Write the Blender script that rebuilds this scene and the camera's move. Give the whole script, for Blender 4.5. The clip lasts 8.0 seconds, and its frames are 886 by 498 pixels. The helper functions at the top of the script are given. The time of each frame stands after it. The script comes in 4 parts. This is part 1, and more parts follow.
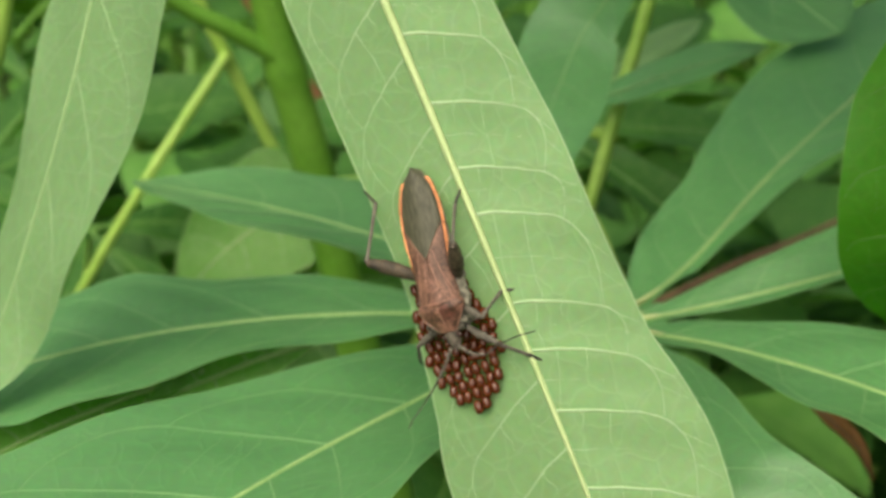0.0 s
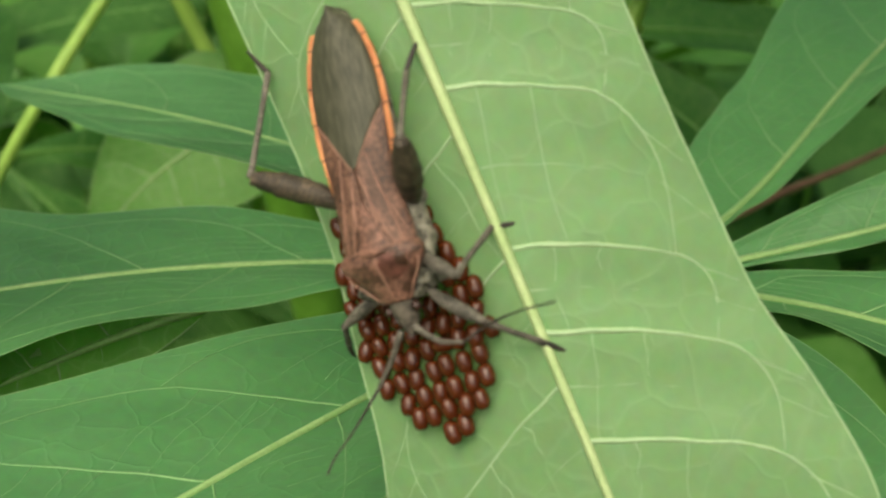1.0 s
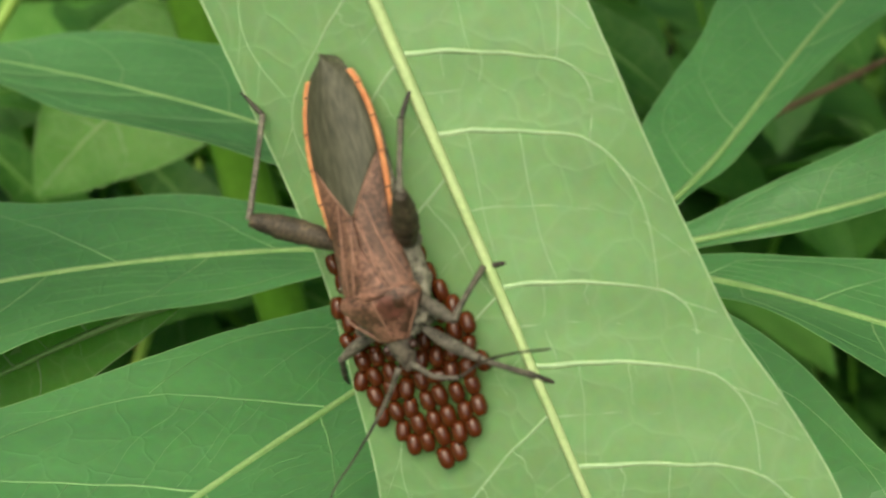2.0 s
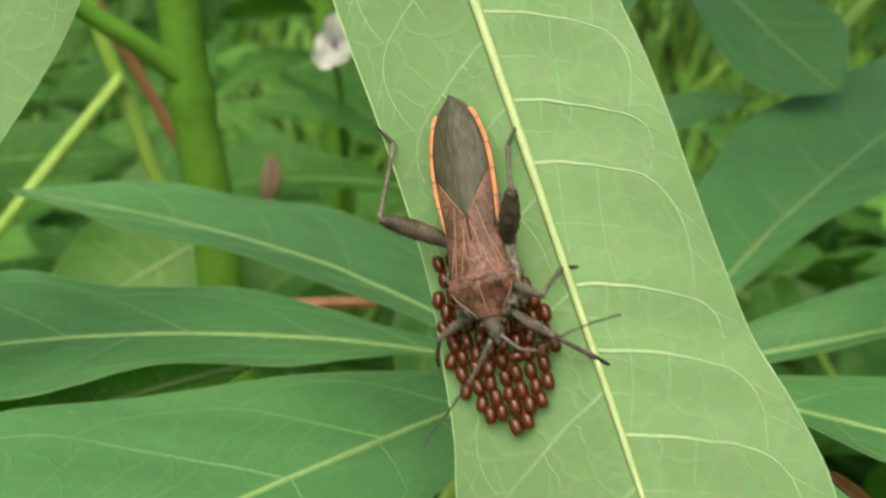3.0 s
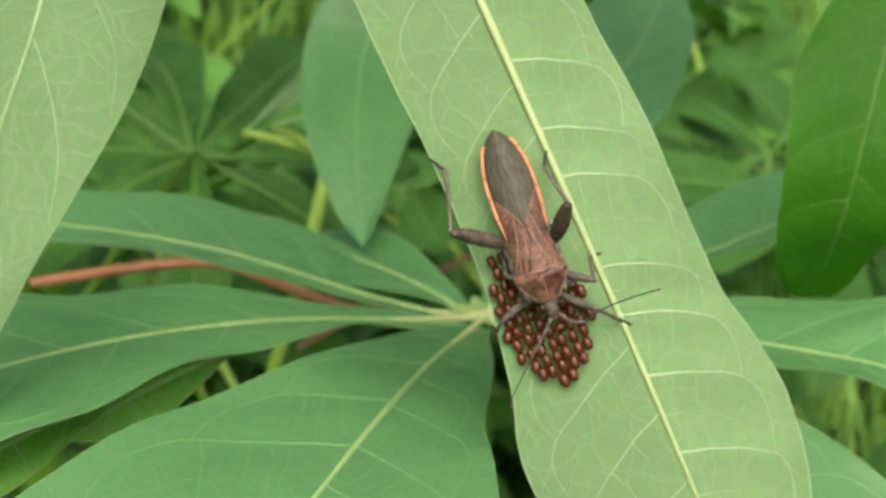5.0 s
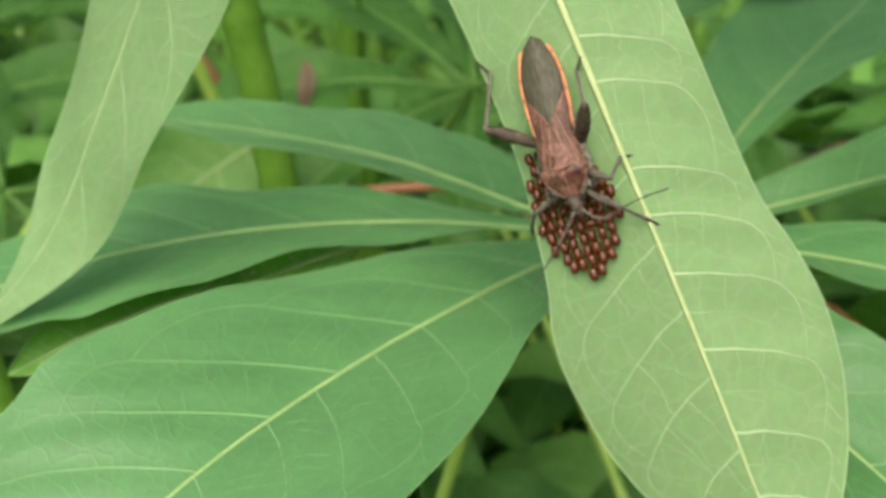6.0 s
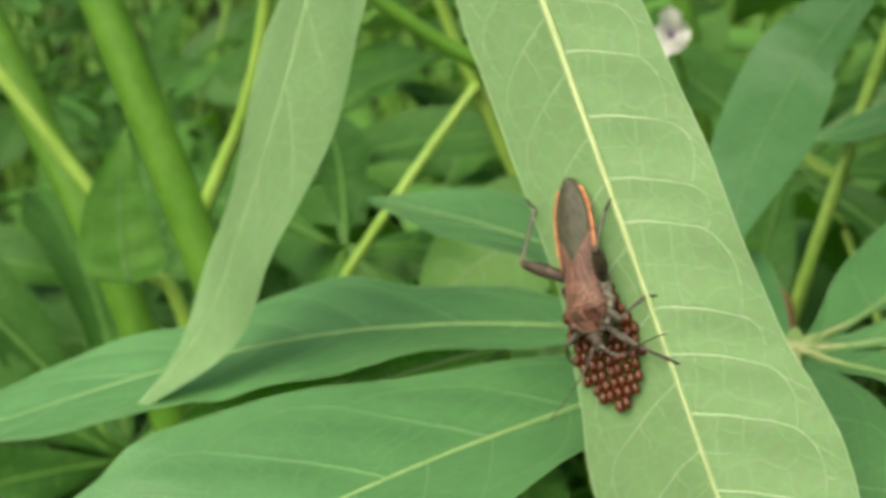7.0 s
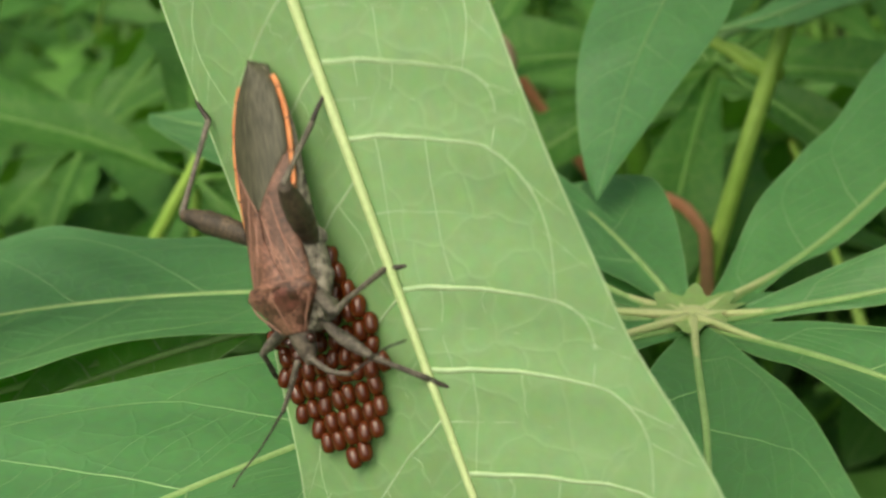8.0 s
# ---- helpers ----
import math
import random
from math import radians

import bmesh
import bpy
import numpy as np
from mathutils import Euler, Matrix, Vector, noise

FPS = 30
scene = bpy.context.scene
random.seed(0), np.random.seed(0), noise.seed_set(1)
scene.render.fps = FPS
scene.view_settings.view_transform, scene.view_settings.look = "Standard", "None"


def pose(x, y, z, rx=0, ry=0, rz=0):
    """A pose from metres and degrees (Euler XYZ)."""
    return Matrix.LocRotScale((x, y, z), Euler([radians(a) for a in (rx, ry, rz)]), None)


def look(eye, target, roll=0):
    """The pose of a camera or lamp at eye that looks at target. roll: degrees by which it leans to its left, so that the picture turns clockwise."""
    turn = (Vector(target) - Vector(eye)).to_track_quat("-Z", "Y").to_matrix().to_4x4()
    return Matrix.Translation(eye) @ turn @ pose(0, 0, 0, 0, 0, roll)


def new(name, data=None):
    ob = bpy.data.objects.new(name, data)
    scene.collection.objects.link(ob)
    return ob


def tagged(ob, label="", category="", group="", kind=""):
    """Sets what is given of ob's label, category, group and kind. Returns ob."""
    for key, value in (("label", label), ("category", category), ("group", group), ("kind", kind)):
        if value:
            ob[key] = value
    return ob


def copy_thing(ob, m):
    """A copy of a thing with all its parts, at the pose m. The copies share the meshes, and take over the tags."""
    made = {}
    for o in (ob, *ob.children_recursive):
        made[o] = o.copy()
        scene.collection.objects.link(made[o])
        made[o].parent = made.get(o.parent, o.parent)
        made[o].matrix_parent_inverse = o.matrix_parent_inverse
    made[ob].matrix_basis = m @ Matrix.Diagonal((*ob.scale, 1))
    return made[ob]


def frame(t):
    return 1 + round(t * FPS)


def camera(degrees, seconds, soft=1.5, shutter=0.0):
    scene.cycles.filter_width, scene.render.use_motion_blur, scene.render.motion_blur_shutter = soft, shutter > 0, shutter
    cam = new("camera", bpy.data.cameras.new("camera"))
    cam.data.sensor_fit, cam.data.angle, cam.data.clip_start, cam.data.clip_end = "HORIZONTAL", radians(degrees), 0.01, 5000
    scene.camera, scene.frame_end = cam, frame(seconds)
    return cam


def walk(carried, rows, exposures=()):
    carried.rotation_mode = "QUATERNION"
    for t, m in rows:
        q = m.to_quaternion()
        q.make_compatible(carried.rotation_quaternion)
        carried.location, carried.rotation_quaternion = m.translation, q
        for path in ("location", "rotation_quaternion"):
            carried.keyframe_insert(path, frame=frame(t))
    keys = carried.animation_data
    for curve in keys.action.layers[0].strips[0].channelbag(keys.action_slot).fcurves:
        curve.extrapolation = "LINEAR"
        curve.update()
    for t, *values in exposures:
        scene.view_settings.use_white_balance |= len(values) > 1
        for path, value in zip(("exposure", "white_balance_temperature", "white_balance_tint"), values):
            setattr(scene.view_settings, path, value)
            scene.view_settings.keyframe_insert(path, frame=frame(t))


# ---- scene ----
# The lens stands still; its focus lies on the insect.
cam = camera(33.0, 8.0, soft=2.0, shutter=0.3)
cam.data.dof.use_dof = True
cam.data.dof.focus_distance = 0.125
cam.data.dof.aperture_fstop = 63.0
PATH = [
    (0.0, look((0.00151, -0.14917, 0.67920), (0.00125, -0.01624, 0.60969), -2.96)),
    (0.2, look((0.00324, -0.13709, 0.67279), (0.00112, -0.00533, 0.60113), -3.71)),
    (0.3, look((0.00347, -0.12680, 0.66346), (-0.00025, 0.00511, 0.59214), -3.49)),
    (0.5, look((0.00510, -0.10779, 0.65262), (-0.00173, 0.02273, 0.57900), -4.48)),
    (0.7, look((0.00414, -0.08970, 0.64016), (-0.00028, 0.04081, 0.56635), -2.76)),
    (0.8, look((0.00310, -0.08282, 0.64200), (0.00318, 0.04389, 0.56172), -2.76)),
    (1.0, look((0.00429, -0.08361, 0.64222), (0.00455, 0.04632, 0.56728), -3.20)),
    (1.2, look((0.00597, -0.08235, 0.64299), (0.00499, 0.04772, 0.56828), -3.92)),
    (2.3, look((-0.00853, -0.08233, 0.65494), (0.00426, 0.04056, 0.56989), 0.10)),
    (2.5, look((-0.01768, -0.09177, 0.65582), (-0.00225, 0.03802, 0.58222), 1.71)),
    (2.7, look((-0.01916, -0.10012, 0.65279), (-0.00583, 0.03462, 0.58823), 3.00)),
    (2.8, look((-0.01985, -0.10146, 0.65425), (-0.00276, 0.03108, 0.58611), 4.00)),
    (3.0, look((-0.01622, -0.11532, 0.64436), (0.00047, 0.02262, 0.58785), 4.19)),
    (3.2, look((-0.02052, -0.12163, 0.64516), (0.00446, 0.01514, 0.58886), 6.13)),
    (3.3, look((-0.02125, -0.12673, 0.64213), (0.00493, 0.01172, 0.59068), 6.87)),
    (3.5, look((-0.02360, -0.13471, 0.63995), (0.00202, 0.00582, 0.59420), 7.34)),
    (3.7, look((-0.03111, -0.13811, 0.64130), (-0.00303, 0.00193, 0.59550), 7.37)),
    (4.0, look((-0.03933, -0.14268, 0.64122), (-0.00692, -0.00383, 0.59467), 7.20)),
    (4.2, look((-0.04888, -0.13333, 0.64869), (-0.00343, -0.00402, 0.58774), 6.22)),
    (4.3, look((-0.05570, -0.13055, 0.65324), (-0.00402, -0.00593, 0.58769), 5.85)),
    (4.5, look((-0.06680, -0.13152, 0.66072), (-0.01067, -0.00850, 0.59580), 4.73)),
    (4.7, look((-0.07348, -0.12696, 0.66130), (-0.01161, -0.00433, 0.60103), 6.33)),
    (5.8, look((-0.04612, -0.14797, 0.66624), (-0.01468, -0.01823, 0.59781), 1.11)),
    (6.0, look((-0.03487, -0.15593, 0.66436), (-0.01598, -0.02337, 0.59674), 0.78)),
    (6.2, look((-0.02195, -0.15957, 0.66918), (-0.00849, -0.02908, 0.59644), -0.16)),
    (6.3, look((-0.01492, -0.16043, 0.67190), (-0.00200, -0.03027, 0.59848), -1.36)),
    (6.5, look((-0.00338, -0.16641, 0.67974), (0.00144, -0.03355, 0.61025), -2.85)),
    (6.7, look((0.00732, -0.16915, 0.68212), (-0.00535, -0.03504, 0.61614), -4.01)),
    (6.8, look((0.01207, -0.16941, 0.68206), (-0.00977, -0.03560, 0.61790), -5.14)),
    (7.0, look((0.01975, -0.16124, 0.67855), (-0.01033, -0.02853, 0.61543), -5.49)),
    (7.2, look((0.02967, -0.14600, 0.67069), (-0.00271, -0.01416, 0.60692), -5.82)),
    (7.3, look((0.03278, -0.14190, 0.66960), (-0.00053, -0.01090, 0.60457), -6.19)),
    (7.5, look((0.03775, -0.13042, 0.66438), (0.00069, -0.00160, 0.59703), -6.73)),
    (7.6, look((0.03726, -0.12178, 0.66016), (0.00182, 0.00703, 0.59196), -6.69)),
    (7.8, look((0.03589, -0.10353, 0.65509), (0.00452, 0.02494, 0.58431), -7.05)),
    (8.0, look((0.02935, -0.08795, 0.64468), (0.00270, 0.04174, 0.57418), -6.46)),
]

walk(cam, PATH, ((0.0, 0.31, 7000, -1), (0.5, 0.28, 7000, -1), (1.0, 0.12, 7000, -4), (2.5, 0.13, 7050, -8), (3.5, 0.44, 7100, 2), (4.5, 0.43, 6800, 4), (6.0, 0.43, 6800, 5), (7.0, 0.34, 7000, -1), (7.5, 0.33, 7000, 2), (8.0, 0.17, 7050, -2)))

# ---- light: a bright, hazy day under a high white sky ----
world = bpy.data.worlds.new("sky")
scene.world = world
world.use_nodes = True
sky = world.node_tree.nodes.new("ShaderNodeTexSky")
sky.sky_type, sky.sun_disc = "NISHITA", False
sky.sun_elevation, sky.sun_rotation = radians(60), radians(200)
sky.air_density, sky.dust_density, sky.ozone_density = 0.5, 8.0, 0.4
world.node_tree.links.new(sky.outputs["Color"], world.node_tree.nodes["Background"].inputs["Color"])
world.node_tree.nodes["Background"].inputs["Strength"].default_value = 0.15
sun = new("sun", bpy.data.lights.new("sun", "SUN"))
sun.data.energy, sun.data.angle, sun.data.color = 1.0, radians(85), (1.0, 0.98, 0.96)
sun.matrix_world = look((-0.5, -1.37, 2.53), (0, 0, 0))


# ---- materials ----
def shader(name):
    m = bpy.data.materials.new(name)
    m.use_nodes = True
    t = m.node_tree
    return m, t, t.nodes["Principled BSDF"], t.links.new


def node(t, kind, **inputs):
    n = t.nodes.new("ShaderNode" + kind)
    for key, value in inputs.items():
        n.inputs[key].default_value = value
    return n


def ramp(t, stops):
    n = t.nodes.new("ShaderNodeValToRGB")
    e = n.color_ramp.elements
    while len(e) < len(stops):
        e.new(0.5)
    for el, (p, c) in zip(e, stops):
        el.position = p
        el.color = (*c, 1) if len(c) == 3 else c
    return n


def mixed(t, link, fac, a, b, mode="MIX"):
    n = t.nodes.new("ShaderNodeMix")
    n.data_type, n.blend_type = "RGBA", mode
    for socket, value in (("Factor", fac), ("A", a), ("B", b)):
        s = [i for i in n.inputs if i.name == socket and (i.type == "RGBA" or socket == "Factor" and i.type == "VALUE")][0]
        if isinstance(value, (int, float)):
            s.default_value = value
        elif isinstance(value, tuple):
            s.default_value = (*value, 1)
        else:
            link(value, s)
    return [o for o in n.outputs if o.type == "RGBA"][0]


def leaf_material(name, dark, light, net, net_amount, rough, glow, glow_amount, spec=0.5):
    """Leaf skin: blotches, a net of fine veins in the blade's own centimetres, and light that comes through it."""
    m, t, bsdf, link = shader(name)
    uv = t.nodes.new("ShaderNodeUVMap")
    info = t.nodes.new("ShaderNodeObjectInfo")
    big = node(t, "TexNoise", Scale=0.55, Detail=4.0, Roughness=0.6)
    fine = node(t, "TexNoise", Scale=9.0, Detail=3.0)
    warp = node(t, "TexNoise", Scale=2.2, Detail=2.0)
    for n in (big, fine, warp):
        link(uv.outputs[0], n.inputs["Vector"])
    bent = t.nodes.new("ShaderNodeVectorMath")
    bent.operation = "MULTIPLY_ADD"
    link(warp.outputs["Color"], bent.inputs[0])
    bent.inputs[1].default_value = (0.35, 0.35, 0)
    link(uv.outputs[0], bent.inputs[2])
    cells = node(t, "TexVoronoi", Scale=2.6)
    small = node(t, "TexVoronoi", Scale=8.5)
    for c in (cells, small):
        c.feature = "DISTANCE_TO_EDGE"
        link(bent.outputs[0], c.inputs["Vector"])
    lines = ramp(t, [(0.0, (1, 1, 1)), (0.045, (0.25, 0.25, 0.25)), (0.12, (0, 0, 0))])
    link(cells.outputs["Distance"], lines.inputs[0])
    hair = ramp(t, [(0.0, (1, 1, 1)), (0.12, (0, 0, 0))])
    link(small.outputs["Distance"], hair.inputs[0])
    tone = ramp(t, [(0.3, dark), (0.7, light)])
    link(big.outputs["Fac"], tone.inputs[0])
    shade = mixed(t, link, 0.16, tone.outputs[0], fine.outputs["Color"], "OVERLAY")
    amount = t.nodes.new("ShaderNodeMath")
    amount.operation = "MULTIPLY"
    link(lines.outputs[0], amount.inputs[0])
    amount.inputs[1].default_value = net_amount
    netted = mixed(t, link, amount.outputs[0], shade, net)
    faint = t.nodes.new("ShaderNodeMath")
    faint.operation = "MULTIPLY"
    link(hair.outputs[0], faint.inputs[0])
    faint.inputs[1].default_value = net_amount * 0.22
    netted = mixed(t, link, faint.outputs[0], netted, net)
    hue = t.nodes.new("ShaderNodeHueSaturation")
    vary = t.nodes.new("ShaderNodeMapRange")
    vary.inputs["To Min"].default_value, vary.inputs["To Max"].default_value = 0.82, 1.15
    link(info.outputs["Random"], vary.inputs["Value"])
    link(vary.outputs[0], hue.inputs["Value"])
    link(netted, hue.inputs["Color"])
    link(hue.outputs[0], bsdf.inputs["Base Color"])
    rr = t.nodes.new("ShaderNodeMapRange")
    rr.inputs["To Min"].default_value, rr.inputs["To Max"].default_value = rough - 0.08, rough + 0.1
    link(fine.outputs["Fac"], rr.inputs["Value"])
    link(rr.outputs[0], bsdf.inputs["Roughness"])
    bsdf.inputs["Specular IOR Level"].default_value = spec
    add = t.nodes.new("ShaderNodeMath")
    add.operation = "ADD"
    link(lines.outputs[0], add.inputs[0])
    link(fine.outputs["Fac"], add.inputs[1])
    bump = node(t, "Bump", Strength=0.35, Distance=0.00012)
    link(add.outputs[0], bump.inputs["Height"])
    link(bump.outputs[0], bsdf.inputs["Normal"])
    through_light = t.nodes.new("ShaderNodeBsdfTranslucent")
    lit = mixed(t, link, 1.0, hue.outputs[0], glow, "MULTIPLY")
    link(lit, through_light.inputs["Color"])
    mix = t.nodes.new("ShaderNodeMixShader")
    mix.inputs[0].default_value = glow_amount
    link(bsdf.outputs[0], mix.inputs[1])
    link(through_light.outputs[0], mix.inputs[2])
    link(mix.outputs[0], t.nodes["Material Output"].inputs["Surface"])
    return m


def plain_material(name, a, b, scale, rough, bump=0.0, depth=0.0002, spec=0.5, coat=0.0, detail=5.0, spread=(0.35, 0.65), speck=0.25):
    """Two tones broken up by noise at two scales, in the thing's own space."""
    m, t, bsdf, link = shader(name)
    co = t.nodes.new("ShaderNodeTexCoord")
    big = node(t, "TexNoise", Scale=scale, Detail=detail, Roughness=0.65)
    fine = node(t, "TexNoise", Scale=scale * 7, Detail=3.0)
    link(co.outputs["Object"], big.inputs["Vector"])
    link(co.outputs["Object"], fine.inputs["Vector"])
    tone = ramp(t, [(spread[0], a), (spread[1], b)])
    link(big.outputs["Fac"], tone.inputs[0])
    grain = ramp(t, [(0.36, (0, 0, 0)), (0.64, (1, 1, 1))] if speck > 0.4 else [(0.0, (0, 0, 0)), (1.0, (1, 1, 1))])
    link(fine.outputs["Fac"], grain.inputs[0])
    link(mixed(t, link, speck, tone.outputs[0], grain.outputs[0], "OVERLAY"), bsdf.inputs["Base Color"])
    rr = t.nodes.new("ShaderNodeMapRange")
    rr.inputs["To Min"].default_value, rr.inputs["To Max"].default_value = max(rough - 0.1, 0.03), min(rough + 0.12, 1)
    link(fine.outputs["Fac"], rr.inputs["Value"])
    link(rr.outputs[0], bsdf.inputs["Roughness"])
    bsdf.inputs["Specular IOR Level"].default_value = spec
    bsdf.inputs["Coat Weight"].default_value = coat
    bsdf.inputs["Coat Roughness"].default_value = 0.08
    if bump:
        b_ = node(t, "Bump", Strength=bump, Distance=depth)
        link(fine.outputs["Fac"], b_.inputs["Height"])
        link(b_.outputs[0], bsdf.inputs["Normal"])
    return m


LEAF_UNDER = leaf_material("leaf_underside", (0.244, 0.422, 0.178), (0.289, 0.477, 0.211), (0.37, 0.55, 0.29), 0.30, 0.55, (0.95, 1.05, 0.5), 0.34, 0.35)
LEAF_UPPER = leaf_material("leaf_upper_side", (0.091, 0.250, 0.083), (0.126, 0.316, 0.108), (0.15, 0.36, 0.13), 0.18, 0.46, (1.3, 1.7, 0.4), 0.16, 0.7)
LEAF_YOUNG = leaf_material("leaf_lit_through", (0.058, 0.225, 0.012), (0.084, 0.285, 0.022), (0.13, 0.33, 0.05), 0.2, 0.5, (1.5, 1.8, 0.15), 0.48, 0.3)
# Darker copy of the leaf colour: the undergrowth's shade is put into it.
LEAF_FAR = leaf_material("leaf_undergrowth_shaded", (0.037, 0.134, 0.019), (0.071, 0.196, 0.034), (0.2, 0.36, 0.10), 0.25, 0.5, (1.3, 1.5, 0.3), 0.28, 0.3)
LEAF_DRY = leaf_material("leaf_withered", (0.20, 0.085, 0.030), (0.33, 0.155, 0.060), (0.34, 0.2, 0.1), 0.3, 0.7, (1.0, 0.7, 0.4), 0.2, 0.2)
LEAF_FADED = leaf_material("leaf_faded", (0.38, 0.25, 0.19), (0.50, 0.36, 0.28), (0.5, 0.4, 0.32), 0.3, 0.7, (1.0, 0.8, 0.6), 0.25, 0.2)
LEAF_YELLOW = leaf_material("leaf_light_green", (0.115, 0.32, 0.052), (0.20, 0.44, 0.088), (0.26, 0.48, 0.15), 0.45, 0.5, (0.95, 1.15, 0.4), 0.42, 0.45)
LEAF_HALO = leaf_material("leaf_cream", (0.30, 0.47, 0.16), (0.38, 0.53, 0.21), (0.45, 0.56, 0.26), 0.3, 0.5, (1.0, 1.0, 0.4), 0.2, 0.4)
VEIN_PALE = plain_material("vein_pale", (0.44, 0.58, 0.25), (0.54, 0.65, 0.32), 400, 0.5, 0.2)
VEIN_SIDE = plain_material("vein_side", (0.39, 0.56, 0.29), (0.47, 0.62, 0.34), 400, 0.5, 0.2)
VEIN_FAINT = plain_material("vein_faint", (0.31, 0.48, 0.215), (0.36, 0.53, 0.25), 400, 0.5, 0.2)
VEIN_YELLOW = plain_material("vein_yellow_green", (0.27, 0.44, 0.155), (0.36, 0.52, 0.21), 400, 0.45, 0.2)
HUB_CREAM = plain_material("hub_cream", (0.48, 0.57, 0.25), (0.58, 0.60, 0.31), 500, 0.5, 0.2)
VEIN_WEED = plain_material("vein_weed", (0.09, 0.23, 0.035), (0.14, 0.30, 0.055), 400, 0.45, 0.2)
VEIN_UPPER = plain_material("vein_upper_side", (0.205, 0.395, 0.148), (0.265, 0.455, 0.185), 400, 0.45, 0.2)
VEIN_DARK = plain_material("vein_upper", (0.19, 0.38, 0.13), (0.25, 0.45, 0.17), 400, 0.45, 0.2)
STEM_GREEN = plain_material("stem_green", (0.094, 0.250, 0.020), (0.142, 0.320, 0.036), 60, 0.5, 0.4, 0.0006)
STEM_YELLOW = plain_material("stem_yellow_green", (0.27, 0.47, 0.065), (0.38, 0.58, 0.12), 60, 0.45, 0.3, 0.0004)
STEM_RED = plain_material("petiole_red_brown", (0.31, 0.128, 0.062), (0.42, 0.192, 0.10), 80, 0.5, 0.3, 0.0004)
STEM_DRY = plain_material("dry_stalk", (0.16, 0.09, 0.05), (0.26, 0.16, 0.09), 80, 0.8, 0.5, 0.0005)
# Near-black: shade in the gaps between weeds is put into the soil's colour.
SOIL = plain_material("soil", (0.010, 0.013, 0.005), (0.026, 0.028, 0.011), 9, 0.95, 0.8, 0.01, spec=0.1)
GRASS = plain_material("grass_blade", (0.095, 0.27, 0.03), (0.19, 0.39, 0.058), 14, 0.5)
PETAL = plain_material("white_petal", (0.84, 0.84, 0.80), (0.90, 0.90, 0.87), 150, 0.5)
PETAL_DARK = plain_material("violet_petal", (0.22, 0.10, 0.34), (0.35, 0.2, 0.48), 150, 0.5)
WING = plain_material("wing_leather", (0.075, 0.036, 0.023), (0.20, 0.100, 0.068), 520, 0.55, 0.9, 0.0001, spread=(0.40, 0.60), speck=0.5)
PRONOTUM = plain_material("pronotum_shell", (0.075, 0.036, 0.022), (0.25, 0.12, 0.085), 600, 0.5, 0.9, 0.0001, spread=(0.42, 0.58), speck=0.5)
RIDGE = plain_material("wing_vein", (0.27, 0.135, 0.095), (0.38, 0.20, 0.145), 900, 0.55)
SHIELD_RED = plain_material("shield_red", (0.07, 0.026, 0.018), (0.19, 0.072, 0.052), 1000, 0.45, 0.6, 0.00006)
SPECKLED = plain_material("speckled_hide", (0.06, 0.052, 0.04), (0.38, 0.34, 0.27), 1500, 0.7, 0.6, 0.00006, spread=(0.4, 0.6))
LEG = plain_material("leg_hide", (0.062, 0.053, 0.042), (0.19, 0.165, 0.13), 900, 0.65, 0.9, 0.00008, speck=0.5)
FEMUR = plain_material("femur_hide", (0.028, 0.020, 0.013), (0.105, 0.076, 0.048), 800, 0.6, 0.9, 0.0001, speck=0.5)
ANTENNA = plain_material("antenna_hide", (0.022, 0.017, 0.013), (0.06, 0.046, 0.036), 900, 0.55, 0.3, 0.00004)
EDGE = plain_material("orange_margin", (0.54, 0.18, 0.065), (0.74, 0.32, 0.13), 600, 0.45, 0.3, 0.00004)
EDGE_DARK = plain_material("margin_spot", (0.03, 0.015, 0.01), (0.07, 0.03, 0.015), 900, 0.5)
HEAD = plain_material("head_hide", (0.040, 0.032, 0.025), (0.165, 0.135, 0.105), 1300, 0.65, 0.6, 0.00006, spread=(0.4, 0.6))
EYE = plain_material("eye", (0.03, 0.012, 0.010), (0.06, 0.025, 0.018), 900, 0.2)
EGG = plain_material("egg_shell", (0.068, 0.0135, 0.004), (0.135, 0.032, 0.0075), 500, 0.15, 0.15, 0.00003, 0.5, 0.0)


def membrane_material():
    """Dark wing film with fine streaks that run lengthwise."""
    m, t, bsdf, link = shader("wing_membrane")
    co = t.nodes.new("ShaderNodeTexCoord")
    map_ = t.nodes.new("ShaderNodeMapping")
    map_.inputs["Scale"].default_value = (1.0, 0.1, 1.0)
    link(co.outputs["Object"], map_.inputs["Vector"])
    streak = node(t, "TexNoise", Scale=4200.0, Detail=3.0)
    link(map_.outputs[0], streak.inputs["Vector"])
    tone = ramp(t, [(0.3, (0.040, 0.039, 0.023)), (0.7, (0.108, 0.103, 0.066))])
    link(streak.outputs["Fac"], tone.inputs[0])
    link(tone.outputs[0], bsdf.inputs["Base Color"])
    bsdf.inputs["Roughness"].default_value = 0.55
    bsdf.inputs["Specular IOR Level"].default_value = 0.35
    b_ = node(t, "Bump", Strength=0.5, Distance=0.00005)
    link(streak.outputs["Fac"], b_.inputs["Height"])
    link(b_.outputs[0], bsdf.inputs["Normal"])
    return m


MEMBRANE = membrane_material()


# ---- mesh helpers ----
def mesh_of(name, verts, faces, material, uvs=None):
    me = bpy.data.meshes.new(name)
    me.from_pydata([tuple(v) for v in verts], [], faces)
    me.materials.append(material)
    if uvs is not None:
        layer = me.uv_layers.new(name="UVMap")
        for loop in me.loops:
            layer.data[loop.index].uv = uvs[loop.vertex_index]
    for p in me.polygons:
        p.use_smooth = True
    me.update()
    return me


